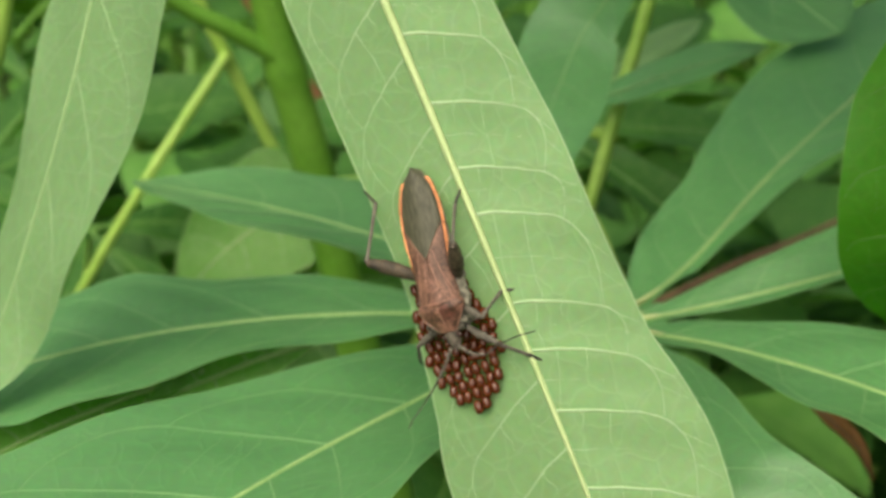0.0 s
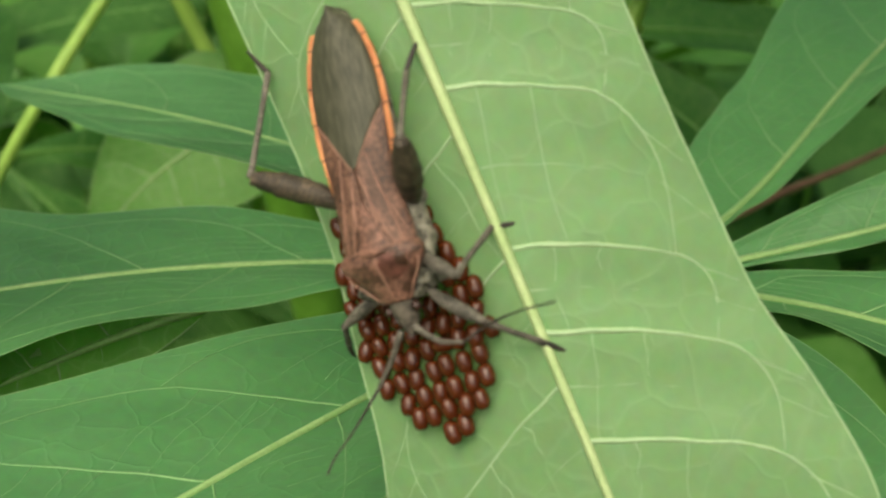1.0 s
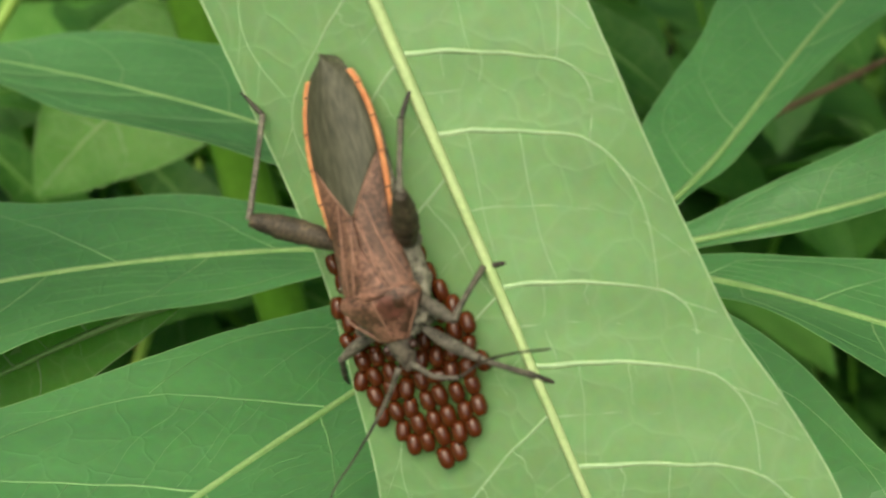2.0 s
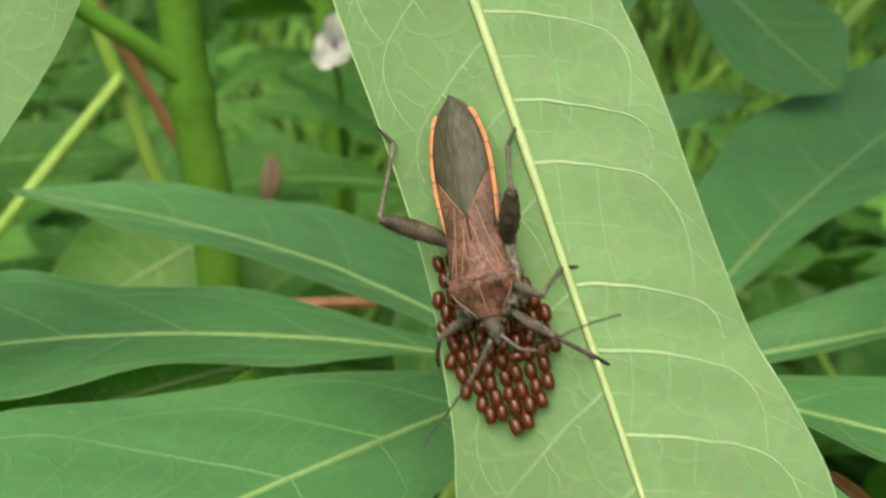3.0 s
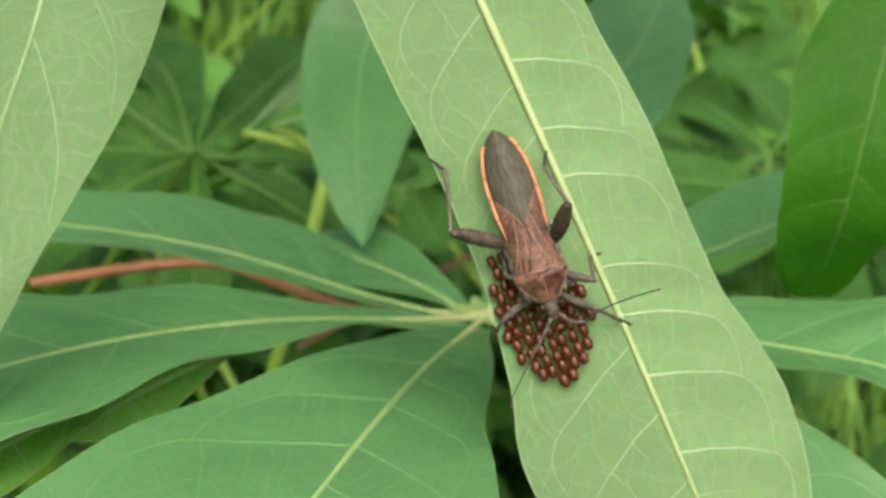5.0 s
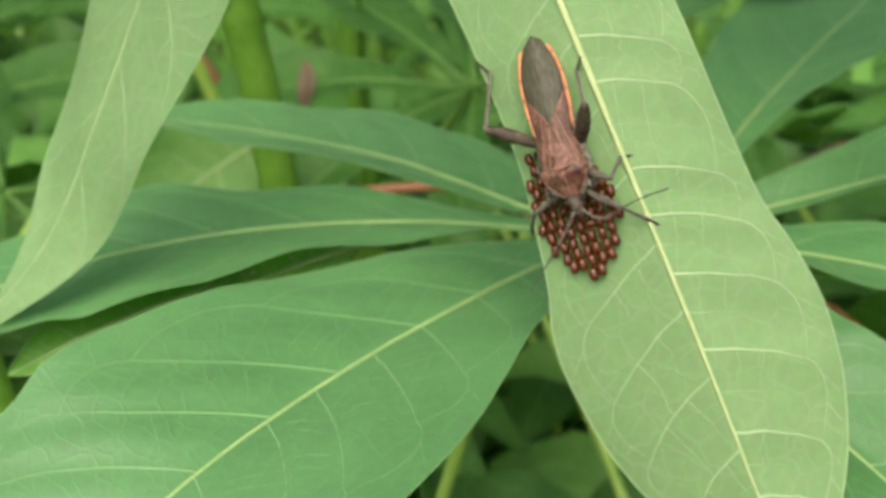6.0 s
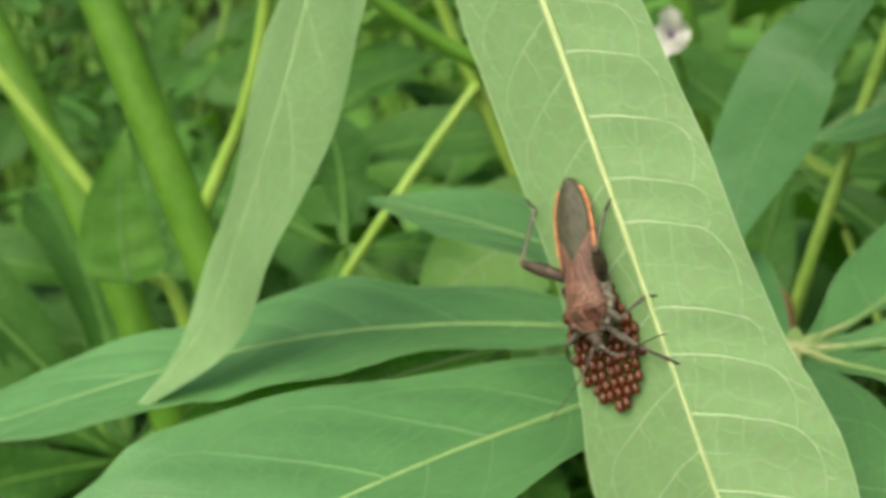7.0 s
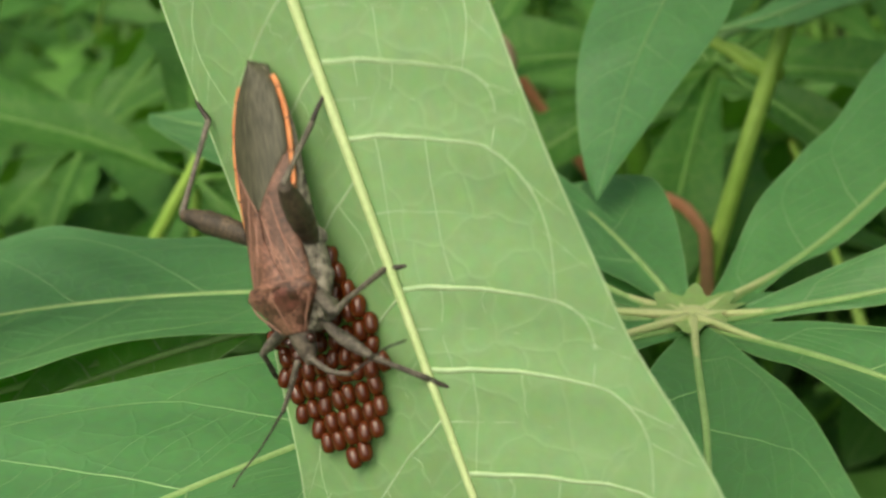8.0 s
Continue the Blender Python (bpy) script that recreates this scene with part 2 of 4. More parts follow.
def part(name, me, parent, label="", kind=""):
    ob = new(name, me)
    ob.parent = parent
    if label:
        ob["label"] = label
    if kind:
        ob["kind"] = kind
    return ob


def thing(name, place, label, category, group="", kind=""):
    ob = new(name)
    ob.empty_display_size = 0.01
    ob.location = place
    return tagged(ob, label, category, group, kind)


def spline(points, u):
    """Catmull-Rom through the points, u from 0 to 1."""
    p = [Vector(q) for q in points]
    p = [p[0] * 2 - p[1], *p, p[-1] * 2 - p[-2]]
    x = min(max(u, 0.0), 1.0) * (len(p) - 3)
    i = min(int(x), len(p) - 4)
    t = x - i
    a, b, c, d = p[i:i + 4]
    return 0.5 * (2 * b + (c - a) * t + (2 * a - 5 * b + 4 * c - d) * t * t + (3 * b - a - 3 * c + d) * t ** 3)


def table(rows, x):
    """A smooth value between rows of (place, value)."""
    xs = [r[0] for r in rows]
    if x <= xs[0]:
        return rows[0][1]
    if x >= xs[-1]:
        return rows[-1][1]
    i = max(k for k in range(len(xs) - 1) if xs[k] <= x)
    v = [rows[max(i - 1, 0)], rows[i], rows[i + 1], rows[min(i + 2, len(rows) - 1)]]
    t, h = (x - xs[i]) / (xs[i + 1] - xs[i]), xs[i + 1] - xs[i]
    m0 = (v[2][1] - v[0][1]) / max(v[2][0] - v[0][0], 1e-9) * h
    m1 = (v[3][1] - v[1][1]) / max(v[3][0] - v[1][0], 1e-9) * h
    return (2 * t ** 3 - 3 * t * t + 1) * v[1][1] + (t ** 3 - 2 * t * t + t) * m0 + (3 * t * t - 2 * t ** 3) * v[2][1] + (t ** 3 - t * t) * m1


def tube(path, radii, sides, verts, faces):
    """Adds a closed tube along the path to the lists."""
    base = len(verts)
    up = None
    for i, p in enumerate(path):
        along = (path[min(i + 1, len(path) - 1)] - path[max(i - 1, 0)]).normalized()
        if up is None:
            up = along.orthogonal().normalized()
        up = (up - along * up.dot(along)).normalized()
        cross = along.cross(up)
        for k in range(sides):
            a = 2 * math.pi * k / sides
            verts.append(p + (up * math.cos(a) + cross * math.sin(a)) * radii[i])
    n = len(path)
    for i in range(n - 1):
        for k in range(sides):
            a, b = base + i * sides + k, base + i * sides + (k + 1) % sides
            faces.append((a, b, b + sides, a + sides))
    faces.append(tuple(base + k for k in reversed(range(sides))))
    faces.append(tuple(base + (n - 1) * sides + k for k in range(sides)))


def tube_mesh(name, points, radii, material, steps=24, sides=10, knots=()):
    """A stalk through the points: radii from start to end, with swellings at the knots (place, more radius, width)."""
    verts, faces, path, rr = [], [], [], []
    for i in range(steps + 1):
        u = i / steps
        path.append(spline(points, u))
        r = table([(k / (len(radii) - 1), v) for k, v in enumerate(radii)], u)
        r *= 1 + sum(m * math.exp(-((u - k) / s) ** 2) for k, m, s in knots)
        rr.append(r * (1 + 0.03 * noise.noise(path[-1] * 90)))
    tube(path, rr, sides, verts, faces)
    return mesh_of(name, verts, faces, material)


# Half widths of a leaf lobe from its base (0) to its tip (1)
LOBE = [(0, 0.06), (0.08, 0.14), (0.25, 0.45), (0.5, 0.86), (0.66, 1.0), (0.8, 0.9), (0.91, 0.55), (0.97, 0.22), (1, 0.015)]


def shaped(profile, factors):
    """A lobe's half widths, made wider or narrower at five places along it."""
    us = [k / 24 for k in range(25)]
    more = np.exp(np.interp(us, (0, 0.15, 0.35, 0.55, 0.75, 0.9, 1), (0, *np.log(factors), 0)))
    return [(u, table(profile, u) * f) for u, f in zip(us, more)]


def lobe(parent, points, face, half, rise=(0.25, 0.25), profile=(LOBE, LOBE), skin=None, ribs=None, fine=None,
         spacing=0.0115, grid=(60, 10), rib=0.0011, quilt=0.0005, wave=0.0012, lean=(0.34, 0.34), label="", seed=0.0, starts=None, veined=True, loops=False, thin=1.0, net=True):
    """One lobe: blade, midrib and side veins. points: the midrib; face: the way its seen side looks; half: half widths on
    the two sides; rise: the slope of the two halves towards that side."""
    nu, nv = grid
    length = sum((spline(points, (i + 1) / 40) - spline(points, i / 40)).length for i in range(40))
    face = Vector(face).normalized()

    if loops and not starts:
        count = int(length / spacing)
        shift = random.Random(seed * 7 + 2)
        starts = [[(k + q + shift.uniform(-0.12, 0.12)) * spacing / length for k in range(1, count)] for q in (0.0, 0.4)]

    def axes(u):
        t = (spline(points, min(u + 0.01, 1)) - spline(points, max(u - 0.01, 0))).normalized()
        side = t.cross(face).normalized()
        return t, side, side.cross(t)

    def width(u, s):
        return half[s] * table(profile[s], u)

    def sweep(u, a, s=0):
        w = max(width(u, 0), width(u, 1))
        if loops:
            return lean[s] * (0.65 * a + 0.5 * a * a) * w / length
        return (lean[0] * a + lean[1] * a ** 8) * w / length

    def surface(u, v, lift=0.0):
        t, side, up = axes(u)
        s = 0 if v < 0 else 1
        a = abs(v) * width(u, s)
        p = spline(points, u) + side * (math.copysign(a, v) * math.cos(rise[s])) + up * (a * math.sin(rise[s]))
        root = u - sweep(u, abs(v), s)
        if starts:
            phase = float(np.interp(root, starts[s], range(len(starts[s]))))
        else:
            phase = root * length / spacing + (0.35 if v < 0 else 0)
        bulge = quilt * (math.sin(math.pi * phase) ** 2 - 0.5) * min(1, abs(v) * 5) * (1 - 0.7 * v ** 4) * min(1, width(u, s) / 0.008)
        ripple = wave * noise.noise(Vector((u * length * 55 + seed, v * 1.1 + seed, seed))) * v * v * 2
        return p + up * (bulge + ripple + lift)

    verts, faces, uvs = [], [], []
    for i in range(nu + 1):
        u = i / nu
        for j in range(2 * nv + 1):
            v = (j - nv) / nv
            v = math.copysign(abs(v) ** 0.85, v)
            jag = 1 + 0.012 * noise.noise(Vector((u * 40 + seed, v, 3.1))) if abs(v) > 0.98 else 1
            verts.append(surface(u, v * jag))
            uvs.append((u * length * 100 + seed * 7, v * width(u, 0 if v < 0 else 1) * 100 + seed * 3))
    row = 2 * nv + 1
    for i in range(nu):
        for j in range(2 * nv):
            a = i * row + j
            faces.append((a, a + 1, a + row + 1, a + row))
    blade = part("lobe", mesh_of("lobe", verts, faces, skin, uvs), parent, label)

    if not veined:
        return blade
    verts, faces = [], []
    steps = max(nu // 2, 8)
    path = [surface(0.985 * i / steps, 0, rib * 0.25 * (1 - 0.8 * i / steps)) for i in range(steps + 1)]
    tube(path, [rib * (1 - 0.82 * (i / steps) ** 1.2 + 0.35 * math.exp(-25 * i / steps)) for i in range(steps + 1)], 6, verts, faces)
    part("midrib", mesh_of("midrib", verts, faces, ribs), blade)

    verts, faces = [], []
    count = int(length / spacing)
    rng = random.Random(seed * 13 + 1)
    for k in range(max(count, len(starts[0]) if starts else 0) * 2):
        major = k % 2 == 0
        if not (major or net):
            continue
        for sign in (-1, 1):
            s = 0 if sign < 0 else 1
            start = (k / 2 - (0.35 if sign < 0 else 0)) * spacing / length + rng.uniform(-1, 1) * 0.06 * spacing / length
            if starts:
                at = k / 2
                if at > len(starts[s]) - 1:
                    continue
                start = float(np.interp(at, range(len(starts[s])), starts[s]))
            if start < 0.06 or start > 0.95 or width(start, s) < 0.003:
                continue
            end = rng.uniform(0.86, 0.95) if major else rng.uniform(0.4, 0.7)
            if loops and major:
                end = 0.72 + rng.uniform(-0.03, 0.03)
            n = 14 if nu > 40 else 6
            wob = rng.uniform(0, 9)
            pts, rr = [], []
            for q in range(n + 1):
                a = end * q / n
                u = start + sweep(min(start, 0.97), a, s) + 0.02 * spacing / length * noise.noise(Vector((a * 6, wob, 0)))
                if u > 0.985:
                    break
                r = rib * (thin if s else 1.0) * ((0.40 if net else 0.30) if major else 0.12) * (1 - 0.65 * q / n)
                pts.append(surface(u, sign * a, -r * 0.45 if net else 0.0))
                rr.append(r)
            if loops and major and len(pts) == n + 1 and k // 2 + 1 < len(starts[s]):
                # the vein bends along the margin and runs into the next one
                u0, r0 = start + sweep(start, end, s), rr[-1]
                after = starts[s][k // 2 + 1]
                u1 = after + sweep(after, 0.74, s)
                out = rng.uniform(0.09, 0.14)
                for q in range(1, 11):
                    g = q / 10
                    a = end + (0.74 - end) * g + out * math.sin(math.pi * g ** 0.8)
                    pts.append(surface(min(u0 + (u1 - u0) * g, 0.985), sign * a, -r0 * 0.25 if net else 0.00005))
                    rr.append(r0 * (1 - 0.5 * g))
                for f in (0.25, 0.6):
                    a0, g0 = end + out * math.sin(math.pi * f ** 0.8), u0 + (u1 - u0) * f
                    q = [surface(min(g0 + (u1 - u0) * 0.3 * g, 0.985), sign * min(a0 + (0.96 - a0) * g, 0.97), 0) for g in (0, 0.35, 0.7, 1)]
                    tube(q, [r0 * 0.5, r0 * 0.45, r0 * 0.4, r0 * 0.3], 3, verts, faces)
            if len(pts) > 2:
                tube(pts, rr, 4, verts, faces)
            if major and nu > 40 and len(pts) > 8:
                # rungs that cross over to the next vein
                after = starts[s][k // 2 + 1] if starts and k // 2 + 1 < len(starts[s]) else start + spacing / length
                for f in (0.3, 0.62) if net else (0.45, 0.6, 0.75, 0.92):
                    a0 = end * (f + rng.uniform(-0.06, 0.06))
                    fall = rng.uniform(0.08, 0.2) if net else rng.uniform(0.22, 0.32)
                    a1, reach = max(a0 - fall, 0.04), rng.choice((0.3, 0.45, 0.65, 1.0) if net else (0.5, 0.75, 1.0, 1.0))
                    u0, u1 = start + sweep(start, a0, s), after + sweep(after, a1, s)
                    q = [surface(min(u0 + (u1 - u0) * g * reach, 0.98), sign * (a0 + (a1 - a0) * g * reach + 0.05 * noise.noise(Vector((g * 2.2, wob, f * 9))) * min(1, 4 * g)), rib * 0.005)
                         for g in [h / 9 for h in range(10)]]
                    tube(q, [rib * (0.055 if net else 0.06) * (1 - 0.05 * h) for h in range(10)], 3, verts, faces)
    # the thickened rim
    for sign in (-1, 1):
        q = [surface(0.04 + 0.95 * i / nu, sign * 1.0) for i in range(nu + 1)]
        tube(q, [rib * 0.11] * (nu + 1), 4, verts, faces)
    if verts:
        part("vein_net", mesh_of("vein_net", verts, faces, fine), blade)
    return blade


# ---- the ground, one sheet to the horizon ----
def ground():
    n, verts, faces = 80, [], []
    for i in range(n + 1):
        for j in range(n + 1):
            a, b = 2 * i / n - 1, 2 * j / n - 1
            x, y = 60 * a * abs(a) ** 2, 60 * b * abs(b) ** 2
            far = min(1, math.hypot(x, y) / 3)
            verts.append((x, y, 0.03 * noise.noise(Vector((x * 2, y * 2, 0))) + far * 0.05 * noise.noise(Vector((x, y, 4)))))
    for i in range(n):
        for j in range(n):
            a = i * (n + 1) + j
            faces.append((a, a + n + 1, a + n + 2, a + 1))
    return tagged(new("ground", mesh_of("ground", verts, faces, SOIL)), "bare soil under dense weeds with shade put into its colour", "ground", kind="structure")


ground()

MM = 0.001


def mm(*rows):
    return [Vector(r) * MM for r in rows]


def local(ob, rows):
    return [Vector(r) * MM - ob.location for r in rows]


# ---- the hanging leaf with the insect on it, and its sister lobe ----
LEAF_O = Vector((8.08, -2.58, 595.16)) * MM
LEAF_D = Vector((0.3315, -0.4519, -0.8282))      # from base to tip
LEAF_W = Vector((0.9434, 0.1512, 0.2951))        # across
LEAF_N = Vector((-0.0081, -0.8791, 0.4765))      # out of the pale underside
FOLD = radians(27)


def on_leaf(s, w, lift=0.0):
    """A place on the hanging lobe, from millimetres along and across."""
    p = LEAF_O + LEAF_D * s * MM + LEAF_W * w * MM
    if w < 0:
        p += LEAF_N * (w * MM * math.tan(FOLD))
    n = (LEAF_N * math.cos(FOLD) - LEAF_W * math.sin(FOLD)) if w < 0 else LEAF_N
    return p + n * lift * MM


def hanging_leaf():
    hub = Vector((-22.4, 39.0, 671.4)) * MM
    leaf = thing("cassava_leaf", hub, "drooping cassava leaf showing its pale green underside", "leaf")
    right = [(-92, 1.2), (-80, 4), (-60, 8.3), (-42, 10.7), (-33, 11.3), (-24, 11.9), (-17, 12.5), (-9, 12.6), (-4, 12.7), (3, 13.1), (9, 13.5), (15, 14.8), (22, 15.7),
             (31, 14.9), (37, 13.2), (42, 11.0), (46, 8.4), (50, 5), (53, 0.2)]
    left = [(-92, 1.2), (-80, 4), (-60, 8.8), (-43, 12.1), (-34, 12.0), (-26, 11.9), (-19, 11.7), (-11, 11.6), (-4, 11.9), (3, 13.1), (9.5, 14.3), (15, 15.9),
            (20, 16.4), (28.5, 15.4), (34, 13.9), (38.4, 12.0), (45, 7.5), (50, 4), (53, 0.2)]
    to_u = lambda rows: [((s + 92) / 145, v) for s, v in rows]
    roots = lambda rows: [(s + 92) / 145 for s in rows]
    mid = [LEAF_O + LEAF_D * s * MM + LEAF_W * w * MM + LEAF_N * b * MM - hub for s, w, b in ((-92, 0, -1.5), (-63, 0, -0.6), (-34, 0.2, -0.2), (-5, 0.3, 0), (24, 0.3, -0.3), (53, 0, -1.2))]
    lobe(leaf, mid, LEAF_N, (MM, MM), (0.0, -FOLD), (to_u(right), to_u(left)), LEAF_UNDER, VEIN_PALE, VEIN_SIDE, grid=(110, 16), rib=0.0007,
         quilt=-0.00035, wave=0.0006, lean=(0.45, 0.62), seed=1.0, loops=True, thin=0.5, label="pale green blade with raised veins",
         starts=(roots((-84, -73, -61, -50, -40, -33, -24.5, -16.4, -10.9, 0, 5.8, 13.2, 22.7, 33, 41, 48)),
                 roots((-86, -76, -65, -54, -46, -38, -30.3, -22, -16, -8, 0.5, 9.2, 17.5, 25.8, 35, 44))))
    pale = local(leaf, ((-22.4, 39, 671.4), (-31.3, 40.6, 648.7), (-40.7, 37.5, 624.6), (-46.3, 34, 609.1), (-54.3, 31.3, 590.3), (-62.3, 28, 574.2), (-74, 20, 563.2)))
    narrow = [(0, 0.1), (0.2, 0.7), (0.4, 1.0), (0.6, 1.0), (0.75, 0.9), (0.88, 0.55), (0.96, 0.2), (1, 0.01)]
    folded = [(0, 0.1), (0.2, 0.7), (0.4, 1.0), (0.55, 0.85), (0.7, 0.55), (0.85, 0.28), (0.96, 0.1), (1, 0.01)]
    lobe(leaf, pale, (-0.5, -0.72, 0.48), (0.01058, 0.01139), (0.08, -0.27), (shaped(narrow, (1.31, 1.46, 1.14, 0.92, 0.85)), shaped(folded, (0.96, 0.95, 1.02, 1.43, 1.06))), LEAF_UNDER, VEIN_FAINT, VEIN_FAINT, grid=(80, 10), rib=0.0004,
         quilt=-0.00012, wave=0.0009, lean=(1.3, 0.6), spacing=0.016, seed=2.0, label="narrow pale green blade")
    part("petiole", tube_mesh("petiole", local(leaf, ((-22.4, 39, 671.4), (-25, 80, 700), (-40, 140, 715), (-57, 189, 702))), [0.0012, 0.0014, 0.002], STEM_YELLOW), leaf)
    return leaf


hanging_leaf()


# ---- the open leaf behind it: eight lobes round a hub ----
def spread_leaf():
    leaf = thing("cassava_leaf", Vector((27, 57.3, 555.5)) * MM, "wide open cassava leaf with dark green upper side", "leaf")
    up = (0, -0.05, 1)
    hub = (27, 57.3, 555.4)
    # midrib after the hub, half widths, slopes, and the widths' factors on the two sides
    rows = (
        (((9.6, 36.6, 563.4), (-7.5, 15.9, 568.4), (-24.1, -4.9, 572.3), (-40.5, -23.8, 573), (-53.2, -35.6, 568.3), (-66.8, -52.4, 562)),
         (0.02553, 0.02554), (0.25, 0.18), (1.03, 0.83, 0.97, 1.01, 1.0), (0.98, 0.91, 0.95, 0.89, 1.03)),
        (((-7.9, 52.2, 563), (-40.1, 45.2, 566), (-69.1, 38.4, 563.2), (-105.1, 16.4, 560.7)),
         (0.02323, 0.01764), (0.24, 0.03), (0.71, 0.77, 1.05, 0.88, 1.15), (1.07, 1.0, 1.08, 0.7, 0.95)),
        (((11.7, 68.5, 556.7), (-9.2, 83.7, 560), (-33.8, 104, 558.4), (-61.7, 129, 553.1)),
         (0.01168, 0.01851), (0.28, -0.04), (0.97, 1.02, 1.16, 1.08, 1.06), (1.35, 1.31, 1.04, 0.94, 0.86)),
        (((20, 70, 557.5), (11.5, 86.5, 556.5), (4, 99, 551.5)), (0.0105, 0.0105), (0.05, 0.05), (1, 1, 1, 1, 1), (1, 1, 1, 1, 1)),
        (((42.5, 73.3, 557.5), (60.7, 94.6, 563.5), (85.4, 125, 566.6), (116.5, 161.3, 569.4), (151.5, 207.3, 570.1)),
         (0.02142, 0.00997), (0.17, 0.14), (1.45, 0.9, 0.94, 0.75, 0.91), (0.57, 0.66, 1.41, 1.25, 1.1)),
        (((49.1, 52.4, 562.9), (74.6, 57.2, 566.3), (109.9, 68.1, 569)), (0.01081, 0.00355), (0.44, 0.07), (1.03, 0.92, 0.8, 0.95, 1.06), (1.11, 1.01, 0.93, 0.96, 0.98)),
        (((42, 36.7, 563.3), (57.5, 16.2, 568.2), (67.9, 2.9, 568.4), (87, -13.1, 555.5)),
         (0.01467, 0.01496), (0.34, 0.29), (1.03, 0.92, 0.93, 0.96, 0.98), (0.92, 0.99, 1.02, 1.09, 1.04)),
        (((28.3, 30, 562.5), (30.6, 2, 563), (43, -13.9, 554.5), (54, -27, 545)),
         (0.0185, 0.018), (0.40, 0.15), (0.95, 0.92, 0.85, 0.86, 1.0), (0.91, 0.92, 0.9, 0.85, 0.85)),
    )
    branches = ((0.1, 0.17, 0.24, 0.31, 0.4, 0.47, 0.545, 0.6, 0.685, 0.76, 0.83, 0.9), (0.1, 0.2, 0.3, 0.4, 0.51, 0.592, 0.68, 0.76, 0.84, 0.91))
    for k, (mid, half, rise, near, far) in enumerate(rows):
        mid = (hub, *mid)
        lobe(leaf, local(leaf, mid), up, half, rise, (shaped(LOBE, near), shaped(LOBE, far)), LEAF_UPPER, VEIN_YELLOW, VEIN_UPPER, grid=(96, 14), rib=0.00047,
             quilt=0.00042, wave=0.0005 if k == 0 else 0.0009, spacing=(0.0165, 0.0155, 0.0155, 0.015, 0.017, 0.015, 0.0135, 0.0135)[k], lean=(1.05, 1.05), seed=3.0 + k, loops=True, net=False, starts=branches if k == 0 else None)
        root = local(leaf, mid)
        part("vein_base", tube_mesh("vein_base", [spline(root, u) + Vector((0, 0, h)) for u, h in ((0, 0.0012), (0.04, 0.0010), (0.08, 0.0006), (0.13, 0.0002))], [0.0007, 0.0005, 0.0004, 0.0003], HUB_CREAM, 8, 6), leaf, "cream swollen vein base")
    # the web: how far it reaches and how steeply it climbs, by the compass angle
    reach = [(-14, 9.5), (16, 11.5), (46, 8), (80, 3.6), (119, 6), (132, 4.5), (144, 7), (167, 5.5), (190, 8), (210, 5.5), (231, 8), (252, 5.5), (273, 8), (290, 5), (306, 8), (327, 9.5), (346, 9.5), (376, 11.5)]
    climb = [(-14, 0.33), (46, 0.10), (80, 0.22), (119, 0.14), (144, 0.08), (190, 0.21), (231, 0.3), (273, 0.26), (306, 0.31), (346, 0.33), (406, 0.1)]

    def web(name, size, lift, material, label):
        verts, faces = [], []
        for i in range(7):
            for k in range(60):
                deg = 6.0 * k
                r = size(deg) * i / 6 * MM
                verts.append((r * math.cos(radians(deg)), r * math.sin(radians(deg)), table(climb, deg) * r + lift * MM + 0.0002 * noise.noise(Vector((r * 400, deg * 0.05, 0)))))
        for i in range(6):
            for k in range(60):
                a, b = i * 60 + k, i * 60 + (k + 1) % 60
                faces.append((a, a + 60, b + 60, b))
        part(name, mesh_of(name, verts, faces, material, [(v[0] * 100, v[1] * 100) for v in verts]), leaf, label)

    web("web", lambda deg: table(reach, deg), -0.25, LEAF_UPPER, "green web between the lobes")
    web("halo", lambda deg: 4.9 + 1.0 * math.cos(radians(8 * deg + 20)) + 0.5 * math.sin(radians(3 * deg)), 1.15, LEAF_HALO, "yellow-green ring round the hub")
    part("hub", tube_mesh("hub", [(0, 0, -0.003), (0, 0, -0.001), (0, 0, 0.0014), (0, 0, 0.0019)], [0.001, 0.0021, 0.0019, 0.0007], HUB_CREAM, 10, 12), leaf, "pale yellow-green hub")
    part("petiole", tube_mesh("petiole", local(leaf, ((27, 57.4, 554.5), (28.1, 78, 545), (28.3, 98, 535.6), (28.4, 120, 527), (28.2, 140, 520), (27.3, 160, 513.5),
                                                     (21, 180, 509.5), (6, 191, 505.5), (-27, 190, 504))), [0.0011, 0.0012, 0.0013], STEM_RED), leaf, "reddish brown stalk")
    return leaf


spread_leaf()


# ---- single lobes that hang into the picture from their own leaves ----
def drooping_leaf(mid, face, half, profile, skin, ribs, fine, label, stalk, seed, rise, factors):
    leaf = thing("cassava_leaf", Vector(mid[0]) * MM, label, "leaf")
    lobe(leaf, local(leaf, mid), face, half, rise, (shaped(profile, factors[0]), shaped(profile, factors[1])), skin, ribs, fine, grid=(60, 9), rib=0.00036, quilt=0.0003, wave=0.001,
         lean=(0.6, 0.5), spacing=0.011, seed=seed)
    part("petiole", tube_mesh("petiole", local(leaf, stalk), [0.001, 0.0012, 0.0016], STEM_YELLOW), leaf)
    return leaf


